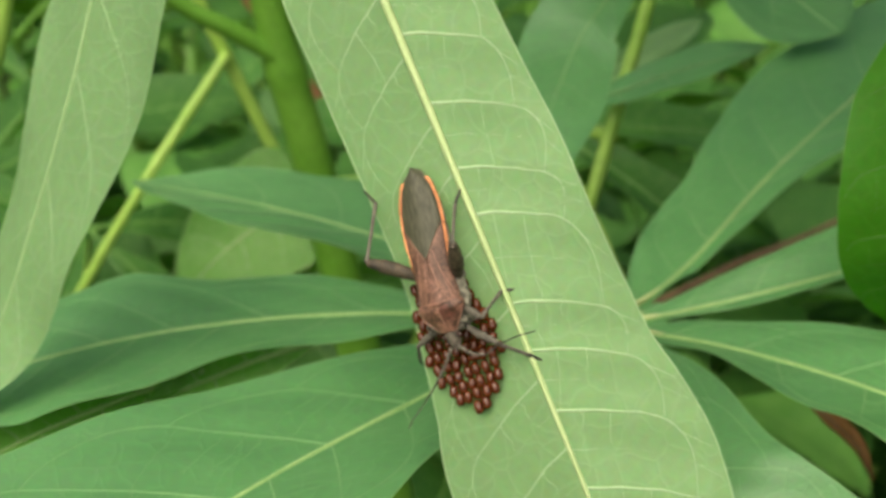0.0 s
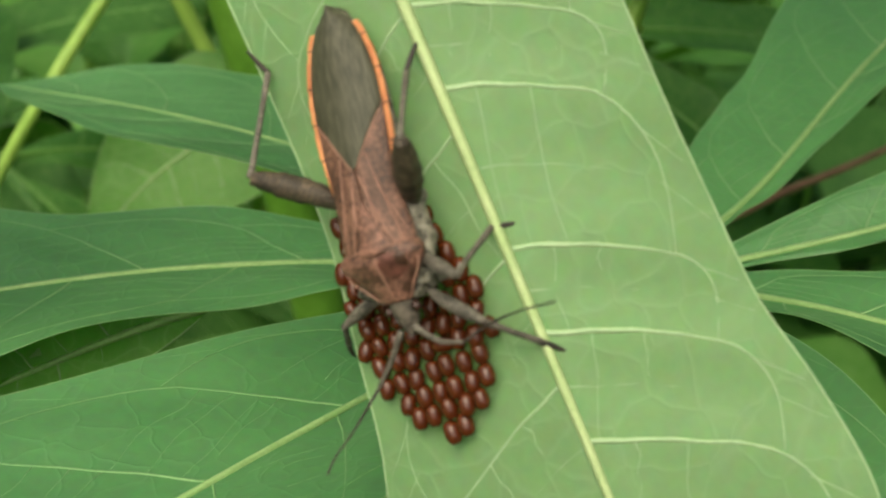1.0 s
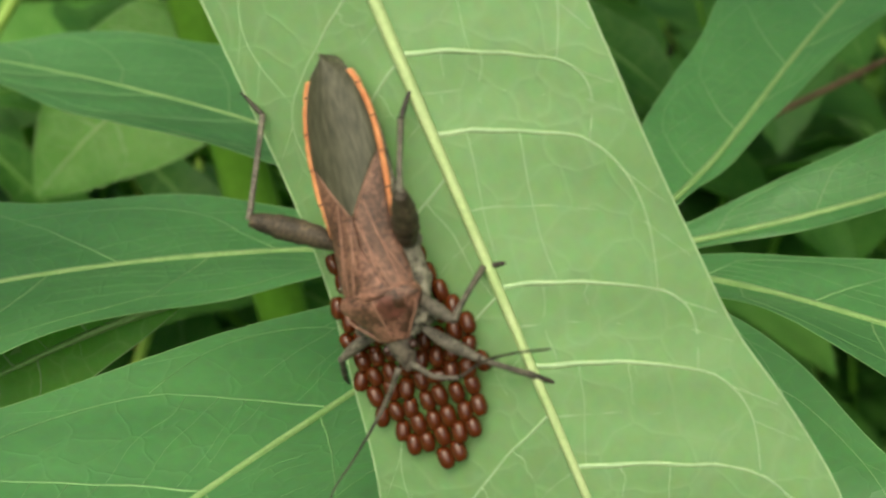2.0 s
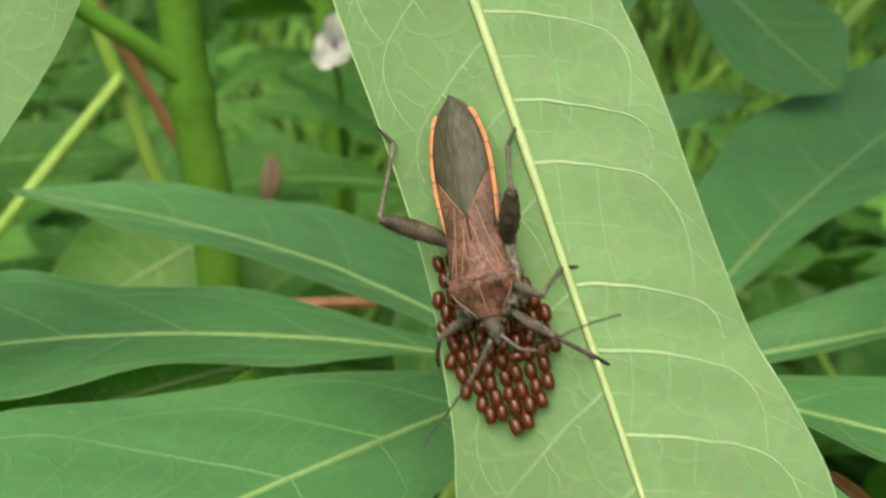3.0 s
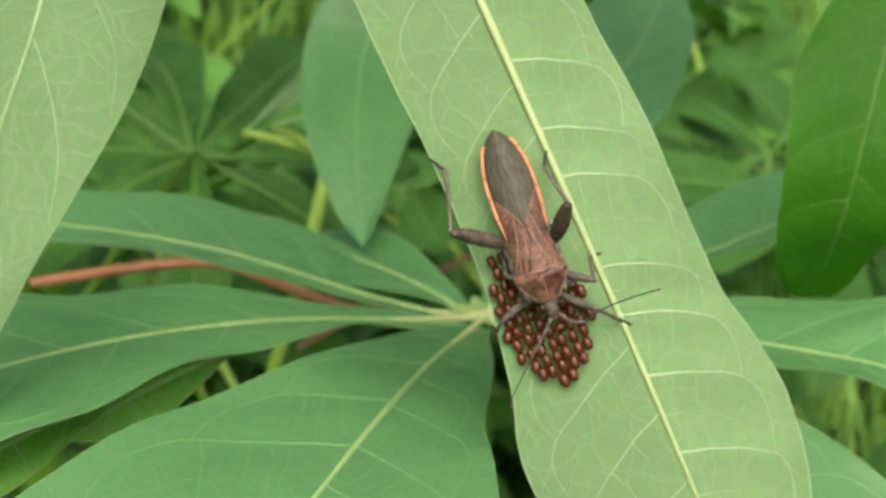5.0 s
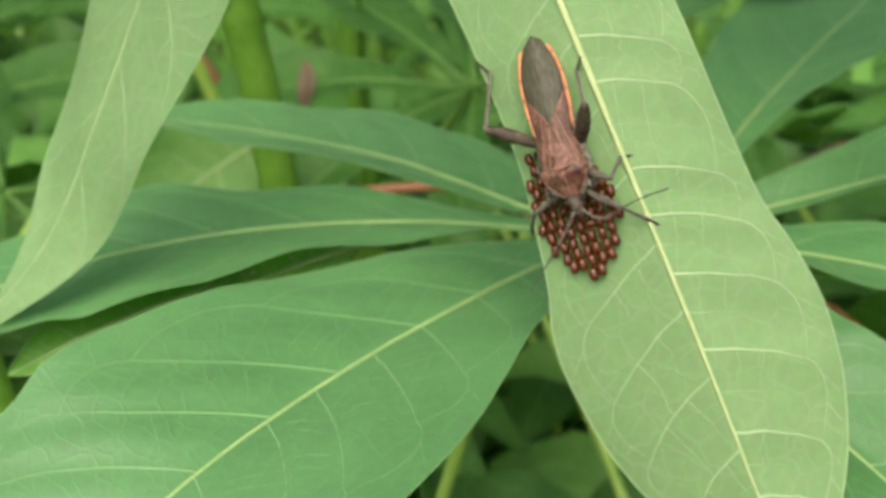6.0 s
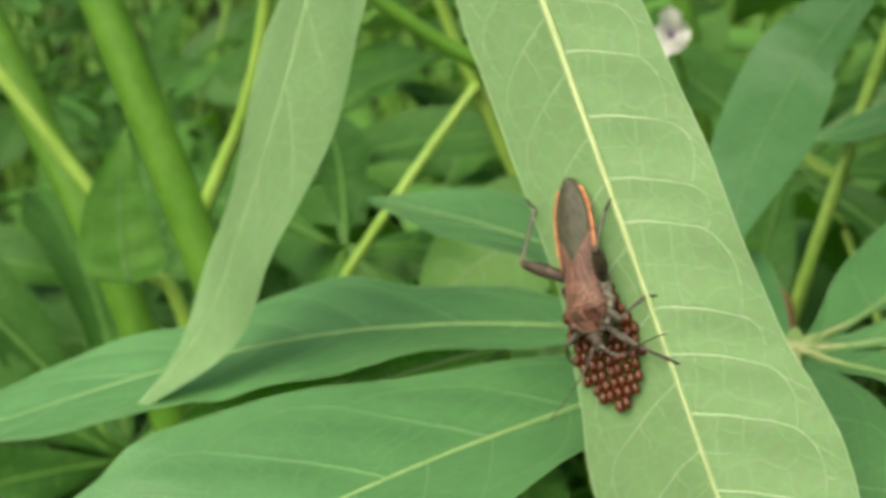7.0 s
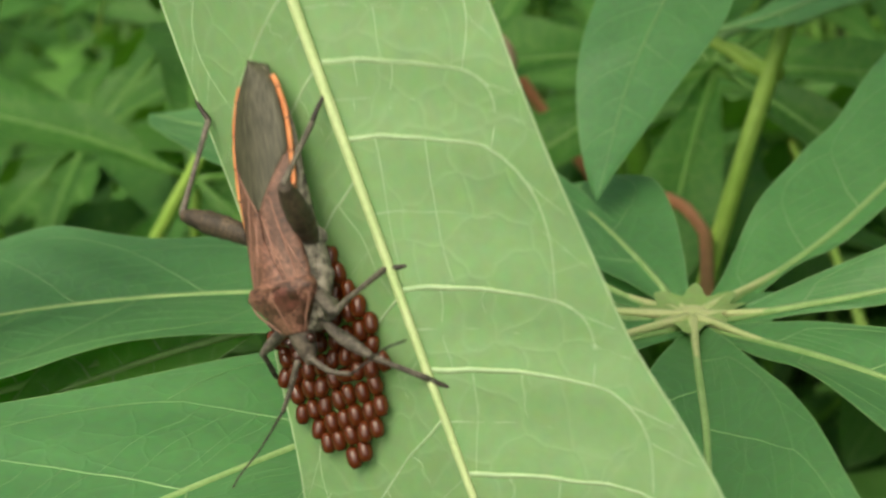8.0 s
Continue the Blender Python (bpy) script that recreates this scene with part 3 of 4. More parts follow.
BLUNT = [(0, 0.1), (0.2, 0.5), (0.45, 0.9), (0.65, 1.0), (0.8, 0.98), (0.9, 0.82), (0.96, 0.68), (0.99, 0.52), (1, 0.42)]
drooping_leaf(((87.9, 46.9, 644.5), (76.3, 34.6, 625.6), (64.9, 23.7, 608.1), (60, 19.2, 588), (65.4, 28.5, 570)), (-0.2, -0.92, 0.33), (0.00651, 0.00678), BLUNT, LEAF_YOUNG, VEIN_WEED, VEIN_WEED,
              "bright green cassava lobe hanging down with a blunt tip", ((87.9, 46.9, 644.5), (93, 90, 680), (97, 160, 715), (102, 221, 722)), 21.0,
              (0.38, -0.42), ((1.06, 1.08, 1.13, 1.22, 1.11), (1.24, 1.32, 1.66, 1.3, 1.17)))
drooping_leaf(((62, 116, 649.2), (49.5, 118.6, 614), (35.3, 120.4, 590.9), (28.5, 118.9, 581.7), (19.7, 98.2, 571), (15.1, 80.1, 559.9)), (-0.1, -0.93, 0.35), (0.00803, 0.00941), LOBE, LEAF_UPPER, VEIN_DARK, VEIN_DARK,
              "grey-green cassava lobe hanging down behind", ((62, 116, 649.2), (66, 140, 680), (80, 180, 680), (84, 204.5, 668)), 22.0,
              (0.45, -0.35), ((0.85, 0.81, 0.99, 1.31, 1.09), (1.14, 1.18, 1.25, 1.03, 0.91)))


def backdrop_leaf(hub, rows, skin, label, stalk):
    """A leaf behind the open one: a few lobes from one hub."""
    leaf = thing("cassava_leaf", Vector(hub) * MM, label, "leaf")
    for k, (mid, face, half) in enumerate(rows):
        lobe(leaf, local(leaf, (hub, *mid)), face, (half, half), (0.12, 0.12), (LOBE, LOBE), skin, VEIN_UPPER, VEIN_UPPER, grid=(50, 8), rib=0.0006, quilt=0.0004,
             wave=0.001, lean=(0.9, 0.9), spacing=0.014, seed=61.0 + k + hub[0], loops=True, net=False)
    part("petiole", tube_mesh("petiole", local(leaf, (hub, *stalk)), [0.0010, 0.0013, 0.0016], STEM_YELLOW, 16, 8), leaf)
    return leaf


backdrop_leaf((56, 180, 586.4), ((((65.8, 162.5, 586.8), (74.6, 146.1, 580.2), (83.8, 136.6, 573.8)), (0.2, -0.6, 0.75), 0.0150), (((76, 198, 592), (92, 216, 594), (112, 233, 590)), (0, -0.3, 1), 0.009), (((54, 203, 588), (44, 224, 584), (36, 242, 574)), (0, -0.3, 1), 0.009)),
              LEAF_UPPER, "green cassava leaf with a lobe drooping behind the open leaf", ((60, 188, 600), (54, 205, 640), (24, 260, 690), (-20, 352, 700)))
backdrop_leaf((30, 196, 536), ((((46.8, 213.8, 538), (60, 225, 541), (74, 237, 543)), (0, -0.7, 0.7), 0.0042),), LEAF_UNDER, "pale cassava lobe turned over in the undergrowth", ((34, 186, 538), (38, 173, 540), (41, 164, 542)))
backdrop_leaf((28, 168, 548), ((((40, 159, 554.5), (54, 150, 563), (70, 140, 571)), (0, -0.5, 0.85), 0.0052),), LEAF_UPPER, "grey-green cassava lobe behind the open leaf", ((32, 167, 546), (37, 165, 543), (41, 164, 542)))


# ---- stems ----
def stem(name, points, radii, material, label, category="stem", joints=(), steps=40):
    """A stalk as a thing: the stem itself and a ring at each joint."""
    base = Vector(points[0]) * MM
    ob = thing(name, base, label, category)
    rows = [q - base for q in mm(*points)]
    part("stem", tube_mesh("stem", rows, radii, material, steps, 12, tuple((u, 0.12, 0.02) for u in joints)), ob)
    for u in joints:
        r = table([(k / (len(radii) - 1), v) for k, v in enumerate(radii)], u)
        d = (spline(rows, u + 0.01) - spline(rows, u - 0.01)).normalized()
        c = spline(rows, u)
        part("joint", tube_mesh("joint", [c - d * r * 0.8, c - d * r * 0.2, c + d * r * 0.3, c + d * r * 0.8], [r * 1.02, r * 1.13, r * 1.11, r * 1.0], material, 8, 12), ob)
    return ob


stem("cassava_plant", ((4, 190, -20), (2, 190, 250), (-16, 190, 420), (-28.9, 190, 518), (-35, 190, 554), (-40, 190, 590), (-58, 189, 700), (-72, 188, 790)),
     [0.0072, 0.0055, 0.0044, 0.0037], STEM_GREEN, "upright green cassava stem with swollen joints", joints=(0.565, 0.36, 0.76), steps=70)
stem("leaf_stalk", ((-35, 188, 556), (-46, 185, 565), (-58, 182, 574), (-84, 175, 600), (-110, 168, 640)), [0.0024, 0.0021, 0.0018], STEM_GREEN, "thin green leaf stalk branching off a stem", "stalk")
stem("cassava_plant", ((30, 333, -20), (20, 333, 250), (7, 333, 450), (-6, 345, 560), (-17.5, 355, 650), (-30, 360, 760)), [0.005, 0.004, 0.0035], STEM_GREEN,
     "slim green cassava stem in the undergrowth", joints=(0.5, 0.66), steps=60)
stem("leaf_stalk", ((-1, 190, 330), (5, 165, 400), (26.2, 151.6, 500), (53, 176, 580), (80.9, 201.6, 660), (104, 222, 728)), [0.0018, 0.0016, 0.0014], STEM_YELLOW,
     "long yellow-green leaf stalk", "stalk")
stem("leaf_stalk", ((80, 150, 560), (95, 173, 574), (124, 213, 583), (155, 254, 595), (184, 285, 609)), [0.0014, 0.0015, 0.0016], STEM_YELLOW, "yellow-green leaf stalk leaning up behind a leaf", "stalk")
stem("vine", ((10, 217, -10), (-8, 216, 330), (-25.5, 215, 474.5), (-40.6, 215, 515.5), (-52, 215, 547), (-57.4, 215, 563), (-68.3, 215, 603), (-81.2, 215, 654)), [0.002, 0.0018, 0.0016], STEM_YELLOW,
     "yellow-green vine stem with a fork", "stem", (0.571,), steps=70)
stem("vine", ((-51.3, 212, 549.6), (-73.5, 192.5, 523), (-96.7, 184, 490), (-128, 171, 440), (-170, 180, 320), (-230, 200, -10)), [0.0014, 0.0014, 0.0016], STEM_YELLOW, "thin yellow-green vine running down", "stem")
stem("cassava_plant", ((-70, 130, -20), (-73, 130, 250), (-80, 129, 410), (-97, 134.5, 500), (-118, 144.8, 576), (-140, 155, 650), (-160, 165, 740)), [0.0065, 0.0052, 0.0045], STEM_GREEN,
     "upright green cassava stem among weeds", joints=(0.5, 0.8), steps=60)
stem("cassava_plant", ((-130, 190, -20), (-135, 190, 300), (-148, 190, 470), (-180, 205, 560), (-215, 220, 660)), [0.0065, 0.0055, 0.0045], STEM_GREEN, "dark green stem among weeds", joints=(0.6,), steps=50)
stem("leaf_stalk", ((-107, 142, 541.5), (-99, 144, 556), (-92, 142, 568), (-83, 140, 591), (-74, 136, 629), (-60, 132, 680)), [0.0019, 0.0017, 0.0015], STEM_YELLOW, "yellow-green leaf stalk beside a stem", "stalk")
stem("vine", ((-105, 170, -10), (-117, 170, 380), (-126.5, 170, 496), (-135, 170, 515), (-142, 170, 530), (-153.5, 170, 550), (-164.6, 170, 570), (-190, 172, 612)), [0.0022, 0.002, 0.0018], STEM_YELLOW, "thin yellow vine stem leaning over", "stem")
stem("dry_twig", ((60, 470, 245), (-20, 430, 400), (-70, 409, 500), (-111, 388, 580), (-152, 367, 660)), [0.0022, 0.002, 0.0016], STEM_RED, "thin reddish twig among stems", "twig")
stem("leaf_stalk", ((-4, 344, 536), (-14, 349, 544), (-24, 350, 550), (-38, 350, 559), (-60, 345, 580)), [0.002, 0.0018, 0.0016], STEM_YELLOW, "pale leaf stalk branching off a stem", "stalk")
stem("dry_twig", ((50, 205, 470), (65, 200, 481), (79, 200, 488), (96, 200, 495), (130, 210, 505)), [0.0009, 0.0009, 0.0006], STEM_DRY, "brown dry twig under the leaf", "twig")
stem("dry_twig", ((-205, 403, 430), (-187.6, 394.3, 426), (-149.8, 376, 413), (-128, 364, 404), (-80, 340, 330)), [0.0010, 0.0018, 0.0014], STEM_RED, "thin reddish dead twig between stems", "twig")


# ---- the insect ----
BUG_X = Vector((-0.88698, 0.26279, -0.37974))
BUG_Y = Vector((0.19086, -0.54018, -0.81962))
BUG_Z = Vector((-0.42051, -0.79947, 0.42898))
BUG_O = Vector((0, 0, 0.6))

HALF = [(-10.5, 0.3), (-10.2, 0.9), (-9.4, 1.68), (-8, 2.3), (-6, 2.72), (-4, 2.82), (-2, 2.78), (0, 2.68), (2, 2.6), (4, 2.55), (5.6, 2.45), (7.2, 1.9), (8.4, 1.2)]
TOP = [(-10.5, 0.0), (-8, 0.55), (-5, 1.0), (-2, 1.35), (1, 1.6), (4, 1.75), (5.5, 1.75), (8.4, 0.9)]
LOW = [(-10.5, -0.2), (-8, -0.7), (-5, -1.2), (0, -1.7), (4, -1.9), (7, -1.6), (8.4, -0.8)]


def back(x, y):
    """Height of the folded wings over the body's axis, in millimetres."""
    h = max(table(HALF, y), 0.2)
    return table(TOP, y) - 1.2 * min(abs(x) / h, 1.1) ** 1.9


def patch(name, material, left, right, y0, y1, lift, thick, ny=26, nx=10, scale=MM, height=None):
    """A shell that lies on the back between two edges."""
    verts, faces = [], []
    for layer in (0, 1):
        for i in range(ny + 1):
            y = y0 + (y1 - y0) * i / ny
            a, b = left(y), right(y)
            for j in range(nx + 1):
                x = a + (b - a) * j / nx
                verts.append(Vector((x, y, (height or back)(x, y) + lift - layer * thick)) * scale)
    row, half = nx + 1, (nx + 1) * (ny + 1)
    for i in range(ny):
        for j in range(nx):
            a = i * row + j
            faces.append((a, a + 1, a + row + 1, a + row))
            faces.append((half + a, half + a + row, half + a + row + 1, half + a + 1))
    rim = [i for i in range(row)] + [i * row + nx for i in range(1, ny + 1)] + [ny * row + j for j in range(nx - 1, -1, -1)] + [i * row for i in range(ny - 1, 0, -1)]
    for k in range(len(rim)):
        a, b = rim[k], rim[(k + 1) % len(rim)]
        faces.append((b, a, half + a, half + b))
    return mesh_of(name, verts, faces, material)


def loft(name, material, ys, shape, sides=28):
    """A closed body of rounded sections; shape(y) gives half width, top, bottom and sideways shift."""
    verts, faces = [], []
    for y in ys:
        h, top, low, cx = shape(y)
        mid = (top + low) / 2
        for k in range(sides):
            a = 2 * math.pi * k / sides
            c, s = math.cos(a), math.sin(a)
            x = cx + h * math.copysign(abs(c) ** 0.85, c)
            z = mid + (top - low) / 2 * math.copysign(abs(s) ** 0.9, s)
            verts.append(Vector((x, y, z)) * MM)
    for i in range(len(ys) - 1):
        for k in range(sides):
            a, b = i * sides + k, i * sides + (k + 1) % sides
            faces.append((a, a + sides, b + sides, b))
    faces.append(tuple(range(sides)))
    faces.append(tuple((len(ys) - 1) * sides + k for k in reversed(range(sides))))
    return mesh_of(name, verts, faces, material)


def limb(name, material, points, radii, sides=10, steps=16, bumps=0.0):
    verts, faces, path, rr = [], [], [], []
    for i in range(steps + 1):
        u = i / steps
        path.append(spline(points, u) * MM)
        r = table([(k / (len(radii) - 1), v) for k, v in enumerate(radii)], u)
        rr.append(r * MM * (1 + bumps * noise.noise(Vector((u * 14, points[0][0], points[0][1])))))
    tube(path, rr, sides, verts, faces)
    return mesh_of(name, verts, faces, material)


def insect():
    bug = thing("leaf_footed_bug", BUG_O, "brown leaf-footed bug with orange edges guarding its eggs", "insect")
    bug.matrix_world = Matrix.Translation(BUG_O) @ Matrix((BUG_X, BUG_Y, BUG_Z)).transposed().to_4x4()
    ys = [-10.5 + 18.9 * i / 44 for i in range(45)]
    part("abdomen", loft("abdomen", SPECKLED, ys, lambda y: (table(HALF, y) - 0.2 + 0.4 * min(max((y + 2) / 4, 0), 1), table(TOP, y) - 0.6, table(LOW, y), 0)), bug, "grey speckled underbody")
    # orange rim of the abdomen, notched at each segment
    for side in (-1, 1):
        flare = -0.06 if side > 0 else -0.07
        shelf = lambda x, y: back(table(HALF, y) - 0.55, y) + 0.05 * (abs(x) - table(HALF, y)) - 0.05
        edge = lambda y, s=side: s * (table(HALF, y) + flare * min(1, (y + 9.5) / 2) - 0.34 * min(max((y + 1.5) / 3.5, 0), 1) - 0.06 * math.exp(-((((y + 10.5) % 2.35) - 0.2) / 0.25) ** 2))
        inner = lambda y, s=side: s * (table(HALF, y) - 0.6)
        rim = part("orange_edge", patch("orange_edge", EDGE, *((inner, edge) if side > 0 else (edge, inner)), -9.3, 2.6 if side > 0 else 0.8, 0.1, 0.22, 60, 5, height=shelf), bug, "bright orange body edge")
        for k in range(5):
            y = -8.35 + 2.35 * k
            x = side * (table(HALF, y) + flare - 0.05)
            part("dark_spot", limb("dark_spot", EDGE_DARK, [(x - side * 0.35, y, shelf(x, y) + 0.06), (x, y + 0.05, shelf(x, y) + 0.06), (x + side * 0.1, y, shelf(x, y) - 0.02)], [0.05, 0.08, 0.04], 6, 4), rim)
    # leathery forewings with the dark film behind
    rim_in = lambda y: table(HALF, y) - 0.42 + 0.43 * min(max((y - 1) / 3, 0), 1)
    film = lambda y: max(min(rim_in(y), (0.05 - y) * 0.62 + 0.03), 0.02) if y > -9.4 else max(1.26 * (1 - (max(-9.4 - y, 0) / 1.35) ** 2.2), 0.04)
    part("wing_membrane", patch("wing_membrane", MEMBRANE, lambda y: -film(y), lambda y: film(y), -10.74, 0.0, 0.26, 0.12, 70, 14), bug, "dark grey-brown streaked wing film")
    for side in (-1, 1):
        outer = lambda y, s=side: s * rim_in(y)
        seam = lambda y, s=side: s * (max((0.05 - y) * 0.62, 0.02) if y < 0 else 0.02)
        a, b = (seam, outer) if side > 0 else (outer, seam)
        wing = part("forewing", patch("forewing", WING, a, b, -4.0, 5.6, 0.22 + 0.03 * side, 0.14, 40, 10), bug, "red-brown leathery forewing")
        for x0, y0, x1, y1 in ((0.1, 0.3, 1.4, 5.1), (0.9, -0.9, 2.0, 5.2), (0.08, 0.1, 2.2, -3.4), (0.45, 0.6, 0.75, 4.6), (1.2, 1.2, 2.3, 4.4)):
            pts = [(side * (x0 + (x1 - x0) * k / 8), y0 + (y1 - y0) * k / 8) for k in range(9)]
            part("wing_vein", limb("wing_vein", RIDGE, [(x, y, back(x, y) + 0.22 + 0.03 * side) for x, y in pts], [0.05, 0.075, 0.05], 5, 12), wing)
    tri = lambda y: max(1.35 * (y - 2.0) / 3.4, 0.03)
    part("scutellum", patch("scutellum", PRONOTUM, lambda y: -tri(y), lambda y: tri(y), 2.0, 5.5, 0.34, 0.2, 16, 8), bug, "small brown triangle shield")
    flank = [(0.5, 2.2), (2, 2.75), (4, 2.95), (5.8, 2.9), (7.2, 2.2), (8.5, 1.2)]
    part("thorax", loft("thorax", SPECKLED, [0.5 + 8.0 * i / 26 for i in range(27)], lambda y: (table(flank, y), 0.75 - 0.55 * max(y - 6.8, 0), -2.3 + 0.10 * abs(y - 4), 0), 32), bug, "grey speckled flank")
    for side in (-1, 1):
        for y in (2.3, 4.9, 7.2):
            part("leg_socket", limb("leg_socket", SPECKLED, [(side * 1.9, y, -0.9), (side * 2.5, y + 0.1, -0.9), (side * 2.95 * min(1, table(flank, y) / 2.7), y + 0.2, -0.8)], [0.9, 0.8, 0.45], 12, 6, 0.1), bug)
    # shoulder shield
    neck = [(5.0, 2.65), (5.6, 2.98), (6.0, 2.78), (6.6, 2.32), (7.3, 1.8), (8.0, 1.3), (8.5, 0.98)]
    rise = [(5.0, 1.92), (5.8, 1.96), (6.6, 1.62), (7.6, 1.08), (8.5, 0.55)]
    shield = part("pronotum", loft("pronotum", PRONOTUM, [5.0 + 3.5 * i / 20 for i in range(21)], lambda y: (table(neck, y), table(rise, y), -0.3, 0), 36), bug, "reddish brown shoulder shield with a dark patch")
    for pts in (((-2.4, 5.25, 1.3), (-1.2, 5.05, 1.86), (0, 5.0, 1.98), (1.2, 5.05, 1.86), (2.4, 5.25, 1.3)),
                ((0, 5.05, 1.96), (0.05, 6.0, 1.95), (0, 7.0, 1.45), (0, 8.3, 0.7)),
                ((2.7, 5.5, 1.2), (2.4, 6.6, 1.1), (1.6, 7.6, 0.75), (1.0, 8.4, 0.3)),
                ((-2.7, 5.5, 1.2), (-2.4, 6.6, 1.1), (-1.6, 7.6, 0.75), (-1.0, 8.4, 0.3))):
        part("ridge", limb("ridge", RIDGE, pts, [0.05, 0.08, 0.05], 6, 16), shield)

    def blot(name, material, cx, cy, rx, ry, lift, label):
        verts, faces = [], []
        for i in range(6):
            for k in range(20):
                a = 2 * math.pi * k / 20
                r = (i / 5) * (1 + 0.22 * noise.noise(Vector((math.cos(a) * 1.6, math.sin(a) * 1.6, cx * 3))))
                x, y = cx + rx * r * math.cos(a), cy + ry * r * math.sin(a)
                h, top = table(neck, y), table(rise, y)
                c = min(abs(x) / h, 0.999) ** (1 / 0.85)
                verts.append(Vector((x, y, (top - 0.3) / 2 + (top + 0.3) / 2 * (1 - c * c) ** 0.45 + lift * (1 - 0.9 * (i / 5) ** 2))) * MM)
        for i in range(5):
            for k in range(20):
                a, b = i * 20 + k, i * 20 + (k + 1) % 20
                faces.append((a, a + 20, b + 20, b))
        part(name, mesh_of(name, verts, faces, material), shield, label)

    blot("red_patch", SHIELD_RED, -0.95, 6.25, 0.9, 0.8, 0.035, "dark red patch")
    blot("dark_patch", EDGE_DARK, -1.6, 6.05, 0.4, 0.48, 0.075, "black patch")
    skull = [(8.2, 0.95), (8.9, 0.95), (9.6, 0.75), (10.2, 0.5), (10.7, 0.22)]
    high = [(8.2, 0.5), (9.0, 0.3), (9.8, 0.0), (10.7, -0.4)]
    head = part("head", loft("head", HEAD, [8.2 + 2.5 * i / 14 for i in range(15)], lambda y: (table(skull, y), table(high, y), -1.15, 0), 20), bug, "small grey-brown head")
    for side in (-1, 1):
        part("eye", limb("eye", EYE, [(side * 0.76, 8.75, -0.15), (side * 0.98, 9.0, -0.08), (side * 0.82, 9.25, -0.15)], [0.2, 0.32, 0.18], 10, 8), head)
    part("beak", limb("beak", LEG, [(0, 10.3, -0.5), (0, 9.2, -1.0), (0, 7.4, -1.5)], [0.22, 0.16, 0.12], 8, 8), head)

    # the body leans over on its legs
    for ob in bug.children:
        ob.rotation_euler = (0, radians(0.5), 0)

    def leg(rows, thick, label):
        """rows: hip, knee, ankle, claw."""
        hip, knee, ankle, claw = [Vector(r) for r in rows]
        bow = (knee - hip).cross(Vector((0, 0, 1))).normalized() * 0.25
        root = part("leg", limb("leg", FEMUR if thick > 0.6 else LEG, [hip, hip.lerp(knee, 0.35) + bow * 0.6, hip.lerp(knee, 0.7) + bow * 0.4, knee], [thick * 0.5, thick * 0.95, thick, thick * 0.55], 12, 30, 0.16 if thick > 0.6 else 0.06), bug, label)
        part("shin", limb("shin", LEG, [knee + (knee - hip).normalized() * 0.1, knee.lerp(ankle, 0.35) + Vector((0, 0, 0.1)), ankle], [0.26, 0.21, 0.2, 0.24], 9, 14, 0.08), root)
        part("foot", limb("foot", ANTENNA, [ankle, ankle.lerp(claw, 0.5) + Vector((0, 0, 0.1)), claw], [0.2, 0.17, 0.12], 8, 8), root)
        for s in (-1, 1):
            tip = claw + (claw - ankle).normalized() * 0.3 + (claw - ankle).normalized().cross(Vector((0, 0, 1))) * 0.18 * s
            part("claw", limb("claw", ANTENNA, [claw, claw.lerp(tip, 0.6) + Vector((0, 0, 0.05)), tip], [0.08, 0.06, 0.02], 5, 5), root)

    leg(((2.0, 1.9, -0.7), (7.6, -1.6, 1.1), (6.1, -8.3, -1.6), (7.4, -10.1, -2.1)), 0.82, "thick brown hind leg")
    leg(((-2.0, 2.9, -0.9), (-4.8, -0.5, 4.4), (-4.0, -5.2, -0.6), (-4.9, -7.0, -1.4)), 0.85, "thick brown hind leg held close")
    leg(((-1.8, 5.6, -0.6), (-5.0, 7.9, 2.0), (-5.9, 5.4, -3.0), (-7.7, 5.5, -4.4)), 0.46, "slim grey middle leg")
    leg(((-1.2, 7.8, -1.2), (-4.6, 11.0, -1.5), (-7.0, 13.2, -4.2), (-8.0, 14.1, -5.2)), 0.46, "slim grey front leg")
    leg(((1.4, 7.8, -1.2), (5.4, 9.0, -2.2), (6.6, 10.2, -4.2), (6.9, 10.9, -5.0)), 0.42, "slim grey front leg")
    leg(((1.8, 5.8, -1.2), (3.5, 4.6, -1.2), (3.2, 2.6, -2.6), (2.9, 1.3, -3.1)), 0.40, "slim grey middle leg under the body")

    def antenna(rows, label):
        root = part("antenna", limb("antenna", LEG, rows[:3], [0.22, 0.19, 0.15], 8, 12), bug, label)
        part("antenna_tip", limb("antenna_tip", ANTENNA, rows[2:], [0.11, 0.085, 0.07, 0.075], 8, 20), root)

    antenna(((0.4, 10.3, 0.1), (1.9, 12.0, -0.4), (3.4, 13.4, -0.9), (5.6, 15.6, -0.4), (7.0, 17.0, 0.4), (7.5, 17.9, 1.0)), "dark thin feeler")
    antenna(((-0.5, 10.1, 0.15), (-1.6, 11.4, -0.6), (-3.0, 11.9, -1.1), (-5.1, 11.2, -0.9), (-8.0, 10.9, 1.1), (-11.2, 10.9, 3.3)), "dark thin feeler")
    return bug


insect()


